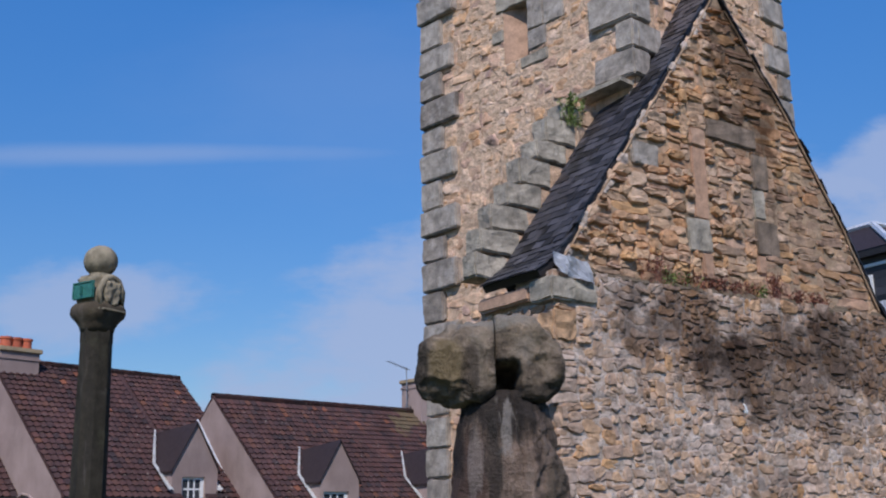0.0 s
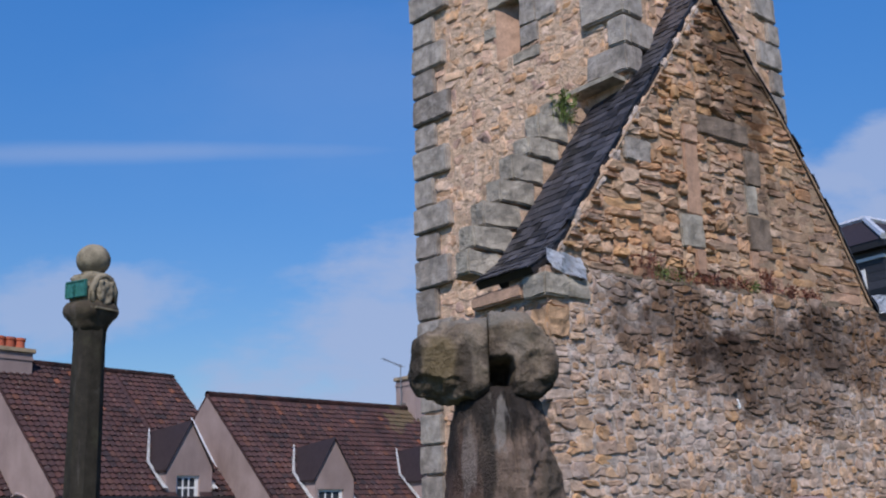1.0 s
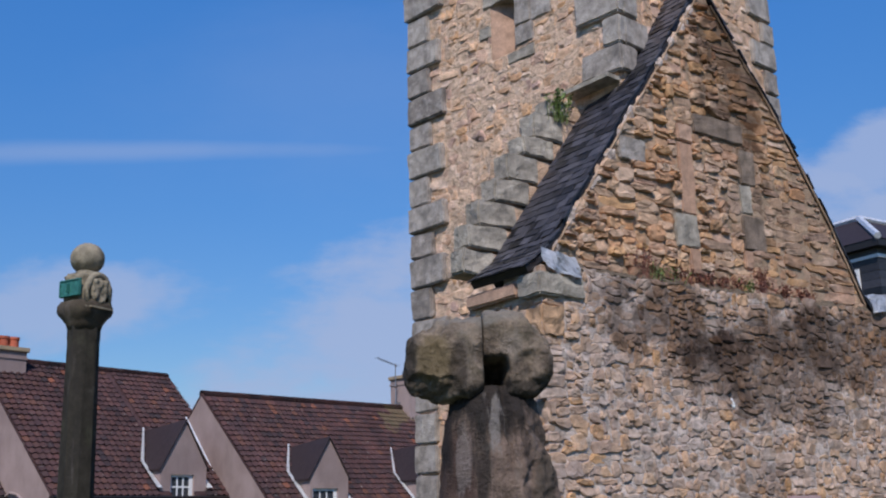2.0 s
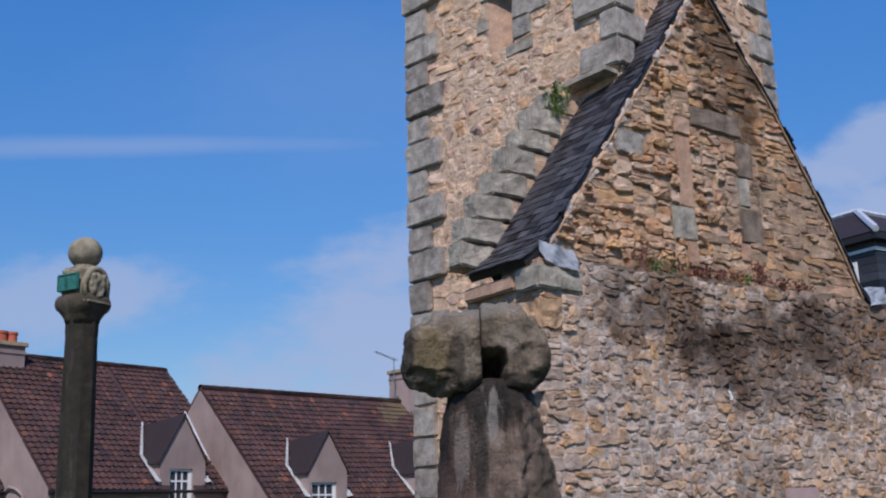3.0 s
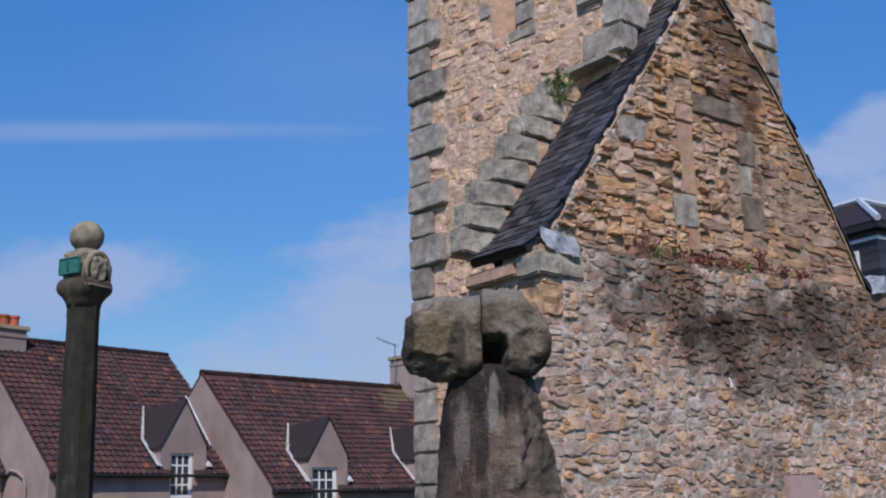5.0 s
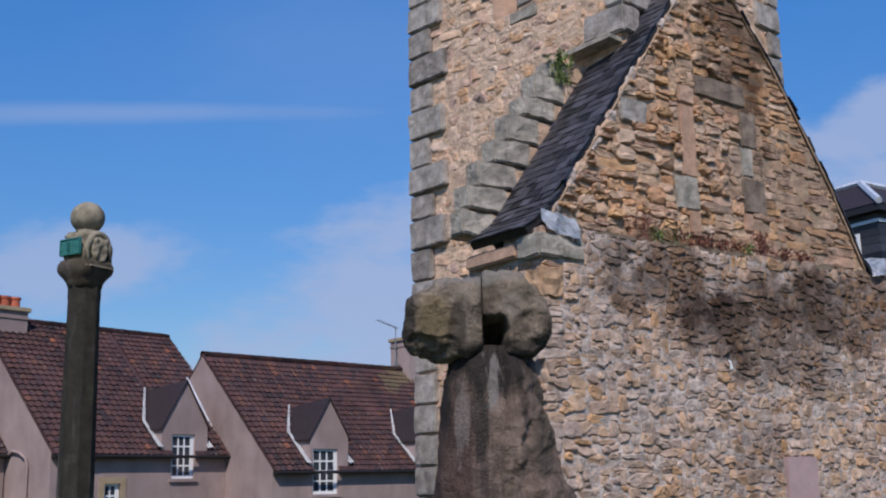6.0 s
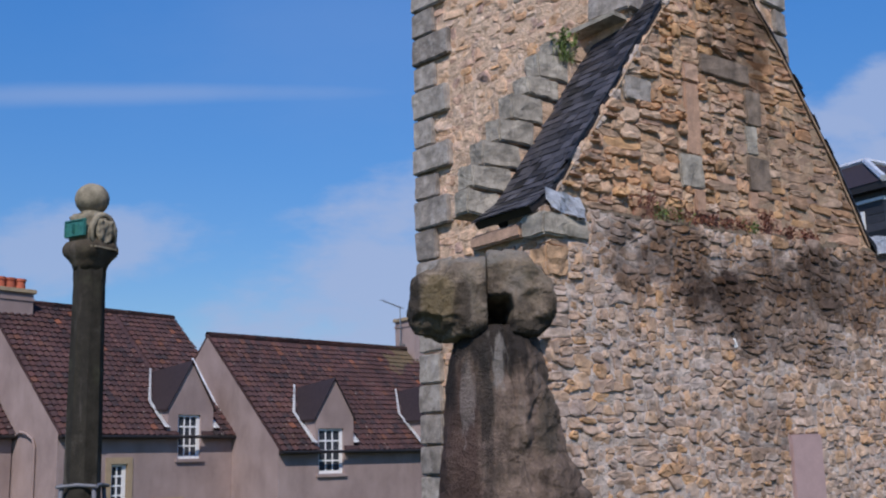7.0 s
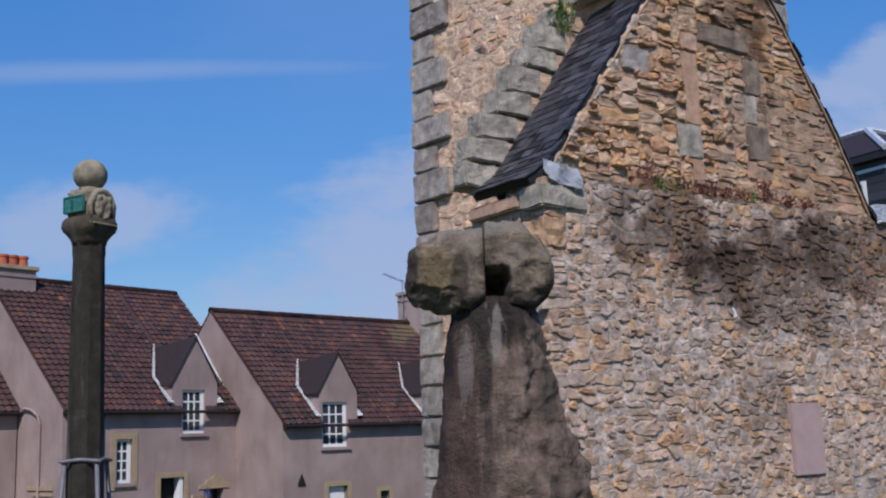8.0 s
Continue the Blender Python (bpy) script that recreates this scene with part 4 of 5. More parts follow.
# ---------------------------------------------------------------- weeds on the ledge and by the roof
def weed(m, blades, height, spread, material, seed, label, leaf=0.05, group="weeds on the wall"):
    rng = random.Random(seed)
    thing = empty("weed", m, label=label, category="plant", group=group)
    stems, leaves = bmesh.new(), bmesh.new()
    for _ in range(blades):
        a = rng.uniform(0, 2 * math.pi)
        base = Vector((rng.gauss(0, spread * 0.4), rng.uniform(-0.03, 0.03), 0))
        tip = base + Vector((math.cos(a) * spread * rng.uniform(0.2, 0.8), math.sin(a) * spread * 0.4, height * rng.uniform(0.45, 1.0)))
        mid = (base + tip) / 2 + Vector((rng.gauss(0, 0.02), 0, 0.03))
        side = Vector((0.004, 0, 0))
        for p, q in ((base, mid), (mid, tip)):
            stems.faces.new([stems.verts.new(c) for c in (p - side, p + side, q + side, q - side)])
        for k in range(7):
            f = rng.uniform(0.25, 1.0)
            p = base.lerp(mid, f * 2) if f < 0.5 else mid.lerp(tip, f * 2 - 1)
            d = Vector((rng.uniform(-1, 1), rng.uniform(-1, 0.4), rng.uniform(-0.3, 0.8))).normalized() * leaf * rng.uniform(0.6, 1.3)
            s = d.cross(Vector((rng.uniform(-1, 1), rng.uniform(-1, 1), rng.uniform(-1, 1)))).normalized() * leaf * 0.3
            leaves.faces.new([leaves.verts.new(c) for c in (p, p + d * 0.5 + s, p + d, p + d * 0.5 - s)])
    tagged(part("stem", stems, material, thing), kind="stuff")
    tagged(part("foliage", leaves, material, thing), kind="stuff")


AN = facing(ANX, ANY, ANTURN)
rng_w = random.Random(77)
for i in range(17):
    x = 1.30 + i * 0.2 + rng_w.uniform(-0.1, 0.1)
    russet = i not in (2, 3, 10)
    weed(AN @ pose(x, -0.08, LEDGE - 0.02), 12 if russet else 9, 0.42 if i in (0, 1, 11, 12) else 0.2, 0.16, M_REDLEAF if russet else M_LEAF, 400 + i,
         "dry russet weeds growing on the stone ledge" if russet else "green weeds growing on the stone ledge", 0.035)
weed(AN @ pose(1.22, 0.93, 6.52), 26, 0.46, 0.15, M_LEAF, 450, "green fern growing where slates meet the tower", 0.055)


# ---------------------------------------------------------------- standing stone
def between(rows, z):
    """The row of numbers at a height, between the two rows that enclose it."""
    for a, b in zip(rows, rows[1:]):
        if z <= b[0]:
            f = max(0.0, (z - a[0]) / (b[0] - a[0]))
            return [p + (q - p) * f for p, q in zip(a[1:], b[1:])]
    return rows[-1][1:]


def build_shaft(thing):
    """A wedge-shaped slab: a smooth face to the left of its front arris, a rough broken one to the right."""
    # height, left and right edge, front arris, right-hand chamfer, depth
    prof = [(-0.1, -0.57, 0.98, -0.06, 0.62, 0.50), (1.04, -0.49, 0.88, -0.01, 0.50, 0.47), (1.31, -0.46, 0.90, 0.02, 0.47, 0.46), (1.54, -0.43, 0.80, 0.03, 0.43, 0.45), (1.68, -0.42, 0.69, 0.04, 0.40, 0.44), (1.82, -0.40, 0.68, 0.05, 0.38, 0.43),
            (2.05, -0.38, 0.665, 0.06, 0.37, 0.41), (2.46, -0.33, 0.575, 0.075, 0.36, 0.38), (2.66, -0.30, 0.50, 0.08, 0.34, 0.34), (2.74, -0.28, 0.45, 0.08, 0.30, 0.31), (2.80, -0.20, 0.36, 0.08, 0.24, 0.24)]
    k, steps, rows = 150, 170, []
    bm = bmesh.new()
    for j in range(steps + 1):
        z = -0.1 + 2.9 * j / steps
        l, r, arris, edge, d = between(prof, z)
        corner = [(l * 0.9, d), (l, 0.02), (l * 0.80, -d * 0.42), (arris, -d), (edge, -d * 0.84), (r, -0.05), (r * 0.9, d)]
        seg = [math.dist(p, q) for p, q in zip(corner, corner[1:] + corner[:1])]
        ring, total = [], sum(seg)
        for q in range(k):
            s, i = total * q / k, 0
            while s > seg[i]:
                s -= seg[i]
                i += 1
            p0, p1 = corner[i], corner[(i + 1) % len(corner)]
            f = s / seg[i]
            ring.append((p0[0] + (p1[0] - p0[0]) * f, p0[1] + (p1[1] - p0[1]) * f))
        for _ in range(3):
            ring = [tuple((ring[q - 1][c] + 2 * ring[q][c] + ring[(q + 1) % k][c]) / 4 for c in (0, 1)) for q in range(k)]
        row = []
        for x, y in ring:
            v = Vector((x, y, z))
            out = Vector((x - 0.1, y, 0)).normalized()
            rough = min(1.0, max(0.40, (x - arris) / 0.3 + 0.3))
            n1 = noise.noise(v * 2.4) * 0.035 + noise.noise(Vector((x * 6, y * 6, z * 0.8 + 2))) * 0.020
            n1 += rough * (noise.noise(v * 6.5) * 0.032 + noise.noise(v * 15) * 0.020 + noise.noise(v * 34) * 0.010)
            n1 -= 0.016 * (noise.ridged_multi_fractal(Vector((x * 2.4, y * 2.4, z * 1.5)), 0.9, 2.1, 4, 1.0, 2.0) - 1.2)
            n1 -= 0.075 * rough * max(0.0, noise.noise(v * 4.1 + Vector((8, 2, 5))) - 0.20) ** 0.6
            n1 -= 0.05 * math.exp(-((x - 0.20 - 0.10 * (2.6 - z)) / 0.022) ** 2) * min(1.0, max(0.0, (z - 1.9) / 0.3)) if y < 0 else 0.0
            row.append(bm.verts.new(v + out * n1))
        rows.append(row)
    for a, b in zip(rows, rows[1:]):
        for q in range(k):
            bm.faces.new((a[q], a[(q + 1) % k], b[(q + 1) % k], b[q]))
    bm.faces.new(rows[0]), bm.faces.new(rows[-1])
    bmesh.ops.recalc_face_normals(bm, faces=bm.faces)
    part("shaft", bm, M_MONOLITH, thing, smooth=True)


def boulder_half(x0, x1, z0, z1, depth, inner, seed, tilt, hollow=None):
    """One half of the split boulder: flat on the side of the crack (inner = 1 or -1), rounded elsewhere."""
    bm = bmesh.new()
    bmesh.ops.create_icosphere(bm, subdivisions=6, radius=1.0)
    cx, cz, hw, hh = (x0 + x1) / 2, (z0 + z1) / 2, (x1 - x0) / 2, (z1 - z0) / 2
    for v in bm.verts:
        d = v.co.normalized()
        p = 9.0 if d.x * inner > 0 else 4.8
        rad = 1 / (abs(d.x) ** p + abs(d.y) ** 4.5 + abs(d.z) ** 4.0) ** (1 / max(4.0, min(p, 5.0)))
        u = d * min(rad, 1.45)
        u = Vector((max(-1.0, min(1.0, u.x)), max(-1.05, min(1.05, u.y)), max(-1.0, min(1.0, u.z))))
        w = Vector((cx + u.x * hw, u.y * depth, cz + u.z * hh))
        w.z += tilt * (w.x - cx) * max(0.0, u.z)
        free = min(1.0, abs(u.x - inner) * 1.6)
        o = Vector((seed, seed * 2, 3))
        q = noise.noise(w * 2.3 + o) * 0.055 + noise.noise(w * 5.5 + o) * 0.034 + noise.noise(w * 13 + o) * 0.016 + noise.noise(w * 31) * 0.008
        q += noise.noise(Vector((w.x * 8, w.y * 4, w.z * 1.2)) + o) * 0.022
        q -= 0.09 * max(0.0, noise.noise(w * 3.4 + o * 2) - 0.18) ** 0.6
        q -= 0.020 * (noise.ridged_multi_fractal(w * 2.2 + o, 0.9, 2.1, 4, 1.0, 2.0) - 1.2)
        if u.z > 0:
            q -= 0.16 * max(0.0, u.z - 0.35) * max(0.0, -inner * u.x - 0.2)
        w += Vector((d.x * free, d.y, d.z)) * q
        if hollow:
            hx, hz, rx, rz = hollow
            e = 0.05 * noise.noise(w * 8)
            w.y += 0.55 * math.exp(-(abs((w.x - hx + e) / rx) ** 6 + abs((w.z - hz + e) / rz) ** 6)) * min(1.0, max(0.0, -d.y * 2.0))
        v.co = w
    return bm


def build_monolith():
    thing = empty("standing_stone", pose(0.46, 9.65, 0), label="dark weathered standing stone carrying a split boulder", category="monument")
    build_shaft(thing)
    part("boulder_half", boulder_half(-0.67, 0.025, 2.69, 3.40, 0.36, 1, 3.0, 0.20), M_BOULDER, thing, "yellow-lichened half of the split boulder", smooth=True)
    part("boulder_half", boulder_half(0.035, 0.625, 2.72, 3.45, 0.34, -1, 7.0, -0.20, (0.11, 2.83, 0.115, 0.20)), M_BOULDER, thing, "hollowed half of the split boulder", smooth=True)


build_monolith()


# ---------------------------------------------------------------- market cross
def turned(profile, sides=24, turn=0.0):
    """A turned solid from (radius, height) rows."""
    bm = bmesh.new()
    rows = [[bm.verts.new((r * math.cos(2 * math.pi * (i + turn) / sides), r * math.sin(2 * math.pi * (i + turn) / sides), z)) for i in range(sides)] for r, z in profile]
    for a, b in zip(rows, rows[1:]):
        for i in range(sides):
            bm.faces.new((a[i], a[(i + 1) % sides], b[(i + 1) % sides], b[i]))
    bm.faces.new(rows[0]), bm.faces.new(rows[-1])
    return bm


def build_cross():
    x, y = -4.105, 12.75
    cross = empty("market_cross", pose(x, y, 0, 0, -0.2, 0), label="sooty stone market cross with ball finial and sundial", category="monument")
    bm = turned([(0.214, -0.2), (0.211, 1.3), (0.202, 2.4), (0.192, 3.85), (0.192, 4.06)], 8, 0.5)
    bmesh.ops.bevel(bm, geom=[e for e in bm.edges if abs(e.verts[0].co.z - e.verts[1].co.z) > 0.3], offset=0.02, segments=1, affect="EDGES")
    part("shaft", bm, M_CROSS, cross)
    # flaring capital, square above
    bm = bmesh.new()
    rows = []
    for z, r, p in ((3.90, 0.180, 2.4), (3.97, 0.195, 2.6), (4.03, 0.222, 3.2), (4.08, 0.252, 4.5), (4.13, 0.264, 5), (4.19, 0.26, 5), (4.24, 0.235, 5)):
        row = []
        for i in range(32):
            a = 2 * math.pi * i / 32
            c, s = math.cos(a), math.sin(a)
            rr = r / (abs(c) ** p + abs(s) ** p) ** (1 / p)
            row.append(bm.verts.new((c * rr, s * rr, z)))
        rows.append(row)
    for a, b in zip(rows, rows[1:]):
        for i in range(32):
            bm.faces.new((a[i], a[(i + 1) % 32], b[(i + 1) % 32], b[i]))
    bm.faces.new(rows[0]), bm.faces.new(rows[-1])
    turn = pose(0, 0, 0.085, 0, 0, 60)
    part("capital", bm, M_CAPITAL, cross, m=turn, smooth=True)
    # carved block with shields
    bm = boxed(-0.19, 0.19, -0.19, 0.19, 4.17, 4.60)
    bmesh.ops.bevel(bm, geom=list(bm.edges), offset=0.035, segments=2, affect="EDGES")
    bmesh.ops.subdivide_edges(bm, edges=[e for e in bm.edges if e.calc_length() > 0.1], cuts=14, use_grid_fill=True)
    for v in bm.verts:
        d = Vector((v.co.x, v.co.y, 0)).normalized()
        zz = (v.co.z - 4.42) / 0.13
        for u in (v.co.x, v.co.y):
            if abs(u) < 0.15:
                v.co += d * (0.035 * math.exp(-((u / 0.10) ** 4 + zz ** 4)))
        v.co += d * (noise.noise(v.co * 16) * 0.032 + noise.noise(v.co * 34) * 0.018)
    part("carved_block", bm, M_CROSSTOP, cross, m=turn, smooth=True)
    arch = [(-0.17, -0.205, 4.20), (-0.17, -0.205, 4.40)] + [(0.15 * math.cos(a), -0.205, 4.40 + 0.16 * math.sin(a)) for a in [math.pi * (1 - q / 10) for q in range(1, 10)]] + [(0.17, -0.205, 4.40), (0.17, -0.205, 4.20)]
    part("niche_arch", tube(arch, 0.042, 8), M_CROSSTOP, cross, "worn arched moulding", m=turn, smooth=True)
    bm = boxed(-0.13, 0.13, -0.250, -0.19, 4.19, 4.52)
    bmesh.ops.bevel(bm, geom=list(bm.edges), offset=0.02, segments=2, affect="EDGES")
    bmesh.ops.subdivide_edges(bm, edges=[e for e in bm.edges if e.calc_length() > 0.05], cuts=9, use_grid_fill=True)
    for v in bm.verts:
        taper = 1.0 - 0.55 * max(0.0, (4.33 - v.co.z) / 0.13)
        v.co.x *= taper
        v.co.y -= noise.noise(v.co * 22) * 0.030 + noise.noise(v.co * 48) * 0.014
    part("shield", bm, M_CROSSTOP, cross, "weathered carved shield", m=turn, smooth=True)
    part("sill_moulding", boxed(-0.215, 0.215, -0.285, -0.17, 4.10, 4.20, bevel=0.04), M_CROSSTOP, cross, "pale projecting moulding", m=turn)
    part("neck", turned([(0.16, 4.59), (0.12, 4.63), (0.10, 4.66)], 20), M_CROSSTOP, cross, m=turn, smooth=True)
    bm = bmesh.new()
    bmesh.ops.create_uvsphere(bm, u_segments=32, v_segments=20, radius=0.203)
    for v in bm.verts:
        v.co = Vector((v.co.x, v.co.y, v.co.z * 0.97)) * (1 + 0.02 * noise.noise(v.co * 9)) + Vector((0, 0, 4.875))
    part("ball_finial", bm, M_CROSSTOP, cross, smooth=True)
    # copper sundial on the face towards the left
    dial = part("sundial", boxed(-0.17, 0.17, -0.03, 0.0, -0.01, 0.20, bevel=0.006), M_VERDIGRIS, cross, "verdigris copper sundial plate", m=turn @ pose(-0.212, -0.01, 4.29, 0, 0, -90) @ pose(0, -0.02, 0))
    for dx, dz, w, h in ((0, 0.188, 0.32, 0.014), (0, 0.002, 0.32, 0.014), (-0.158, 0.095, 0.014, 0.17), (0.158, 0.095, 0.014, 0.17)):
        part("rim", boxed(dx - w / 2, dx + w / 2, -0.042, -0.03, dz - h / 2, dz + h / 2), M_VERDIGRIS, dial)
    part("gnomon", prism([(-0.004, 0.03), (0.004, 0.03), (0.004, 0.14), (-0.004, 0.14)], 0.05, -0.08), M_VERDIGRIS, dial)


def build_guard():
    guard = empty("metal_guard", pose(-4.10, 12.75, 0), label="grey galvanised metal guard frame round the cross shaft", category="guard rail")
    h, half = 1.44, 0.185
    for sx, sy in ((-1, -1), (1, -1), (1, 1), (-1, 1)):
        part("leg", tube([(sx * (half + 0.09), sy * (half + 0.09), -0.02), (sx * half, sy * half, h)], 0.026, 10), M_IRON, guard, smooth=True)
    for a, b in (((-1, -1), (1, -1)), ((1, -1), (1, 1)), ((1, 1), (-1, 1)), ((-1, 1), (-1, -1))):
        part("top_bar", tube([(a[0] * (half + 0.04), a[1] * (half + 0.04), h + 0.01), ((a[0] + b[0]) / 2 * (half + 0.02), (a[1] + b[1]) / 2 * (half + 0.02), h + 0.03), (b[0] * (half + 0.04), b[1] * (half + 0.04), h + 0.01)], 0.021, 8), M_IRON, guard)


build_cross()
build_guard()


# ---------------------------------------------------------------- cottages
def pantile_stock():
    out = []
    rng = random.Random(9)
    for _ in range(6):
        bm = bmesh.new()
        prof = [(-0.5, 0.2), (-0.36, 0.0), (-0.18, 0.04), (0.02, 0.32), (0.2, 0.62), (0.36, 0.65), (0.5, 0.38)]
        rows = []
        for y, lift in ((0.0, 0.55), (1.0, -0.2)):
            rows.append([bm.verts.new((x, y, h + lift + rng.uniform(-0.05, 0.05))) for x, h in prof])
        low = [bm.verts.new((x, 0.0, h + 0.15)) for x, h in prof]
        for i in range(len(prof) - 1):
            bm.faces.new((rows[0][i], rows[0][i + 1], rows[1][i + 1], rows[1][i]))
            bm.faces.new((low[i], low[i + 1], rows[0][i + 1], rows[0][i]))
        me = bpy.data.meshes.new("pantile")
        bm.to_mesh(me)
        bm.free()
        me.materials.append(M_TILE)
        out.append(me)
    return out


PANTILE = pantile_stock()


def window(parent, x0, x1, z0, z1, cols, rows, setback=0.06, blind=None):
    """A white sash window with its bars and panes, in the wall's frame."""
    win = part("window", boxed(x0, x1, setback + 0.06, setback + 0.09, z0, z1), M_DARK, parent)
    f = 0.07
    for a, b, c, d in ((x0, x1, z1 - f, z1), (x0, x1, z0, z0 + f * 1.3), (x0, x0 + f, z0 + f * 1.3, z1 - f), (x1 - f * 1.6, x1, z0 + f * 1.3, z1 - f)):
        part("frame", boxed(a, b, setback, setback + 0.06, c, d), M_WHITE, win)
    ix0, ix1, iz0, iz1 = x0 + f, x1 - f * 1.6, z0 + f * 1.3, z1 - f
    mid = (iz0 + iz1) / 2
    part("meeting_rail", boxed(ix0, ix1, setback + 0.005, setback + 0.055, mid - 0.022, mid + 0.022), M_WHITE, win)
    for i in range(1, cols):
        x = ix0 + (ix1 - ix0) * i / cols
        part("glazing_bar", boxed(x - 0.023, x + 0.023, setback + 0.015, setback + 0.05, iz0, iz1), M_WHITE, win)
    for j in range(1, rows):
        z = iz0 + (iz1 - iz0) * j / rows
        if abs(z - mid) > 0.05:
            part("glazing_bar", boxed(ix0, ix1, setback + 0.012, setback + 0.048, z - 0.023, z + 0.023), M_WHITE, win)
    for i in range(cols):
        for j in range(rows):
            a, b = ix0 + (ix1 - ix0) * i / cols, ix0 + (ix1 - ix0) * (i + 1) / cols
            c, d = iz0 + (iz1 - iz0) * j / rows, iz0 + (iz1 - iz0) * (j + 1) / rows
            part("pane", boxed(a + 0.002, b - 0.002, setback + 0.028, setback + 0.034, c + 0.002, d - 0.002), M_GLASS, win, m=pose(0, 0, 0))
    if blind:
        part("blind", boxed(ix0, ix1, setback + 0.04, setback + 0.05, iz0 + (iz1 - iz0) * blind[0], iz0 + (iz1 - iz0) * blind[1]), M_GREENBLIND, win)
    part("sill", boxed(x0 - 0.08, x1 + 0.08, -0.07, setback + 0.05, z0 - 0.09, z0 - 0.002), M_HARL, win)
    return win


DORMER_REACH = 0.87


def dormer(house, cx, half, shoulder, apex, eave, pitch, win):
    """A wallhead dormer: gablet flush with the front wall, slated roof running back into the main slope."""
    d = part("dormer", prism([(cx - half, eave), (win[0], eave), (win[0], win[3]), (win[1], win[3]), (win[1], eave), (cx + half, eave), (cx + half, shoulder), (cx, apex), (cx - half, shoulder)], 0.32), M_HARL, house)
    ridge_back, side_back = DORMER_REACH * (apex - eave) / pitch + 0.05, (shoulder - eave) / pitch + 0.02
    top = eave + ridge_back * pitch
    for s in (-1, 1):
        out = s * (half + 0.07)
        drop = (apex - shoulder) / half * 0.07
        bm = bmesh.new()
        pts = [(cx, -0.05, apex + 0.04), (cx, ridge_back, top + 0.06), (cx + out, side_back, shoulder - drop + 0.04), (cx + out, -0.05, shoulder - drop + 0.04)]
        up = [bm.verts.new(p) for p in pts]
        dn = [bm.verts.new((p[0], p[1], p[2] - 0.06)) for p in pts]
        bm.faces.new(up), bm.faces.new(dn)
        for i in range(4):
            bm.faces.new((up[i], up[(i + 1) % 4], dn[(i + 1) % 4], dn[i]))
        part("dormer_slope", bm, M_DSLATE, d, "dark slated dormer slope")
        bm = bmesh.new()
        a = [bm.verts.new((cx + s * (half - 0.01), y, z)) for y, z in ((0.3, eave), (side_back, shoulder), (0.3, shoulder))]
        b = [bm.verts.new((cx + s * (half - 0.12), y, z)) for y, z in ((0.3, eave), (side_back, shoulder), (0.3, shoulder))]
        bm.faces.new(a), bm.faces.new(b)
        for i in range(3):
            bm.faces.new((a[i], a[(i + 1) % 3], b[(i + 1) % 3], b[i]))
        part("cheek", bm, M_HARL, d)
        # white flashing up the cheek and along the valley
        line = [(cx + s * (half - 0.03), -0.02, eave + 0.10), (cx + s * (half + 0.02), side_back, shoulder + 0.12), (cx + s * 0.03, ridge_back + 0.02, top + 0.10)]
        for p, q in zip(line, line[1:]):
            if s > 0 and p is not line[0]:
                continue
            p, q = Vector(p), Vector(q)
            if p is line[0] or p.z < eave + 0.2:
                w = 0.20
            else:
                w = 0.11
            bm = bmesh.new()
            side = Vector((s * w, 0, 0.02))
            nrm = Vector((0, -0.6, 0.6)) * 0.11
            vs = [bm.verts.new(c) for c in (p + nrm, p + side + nrm, q + side * 0.6 + nrm, q + nrm)]
            f = bm.faces.new(vs)
            bmesh.ops.solidify(bm, geom=[f], thickness=0.015)
            part("flashing", bm, M_WHITE, d, "white dormer flashing")
    return d


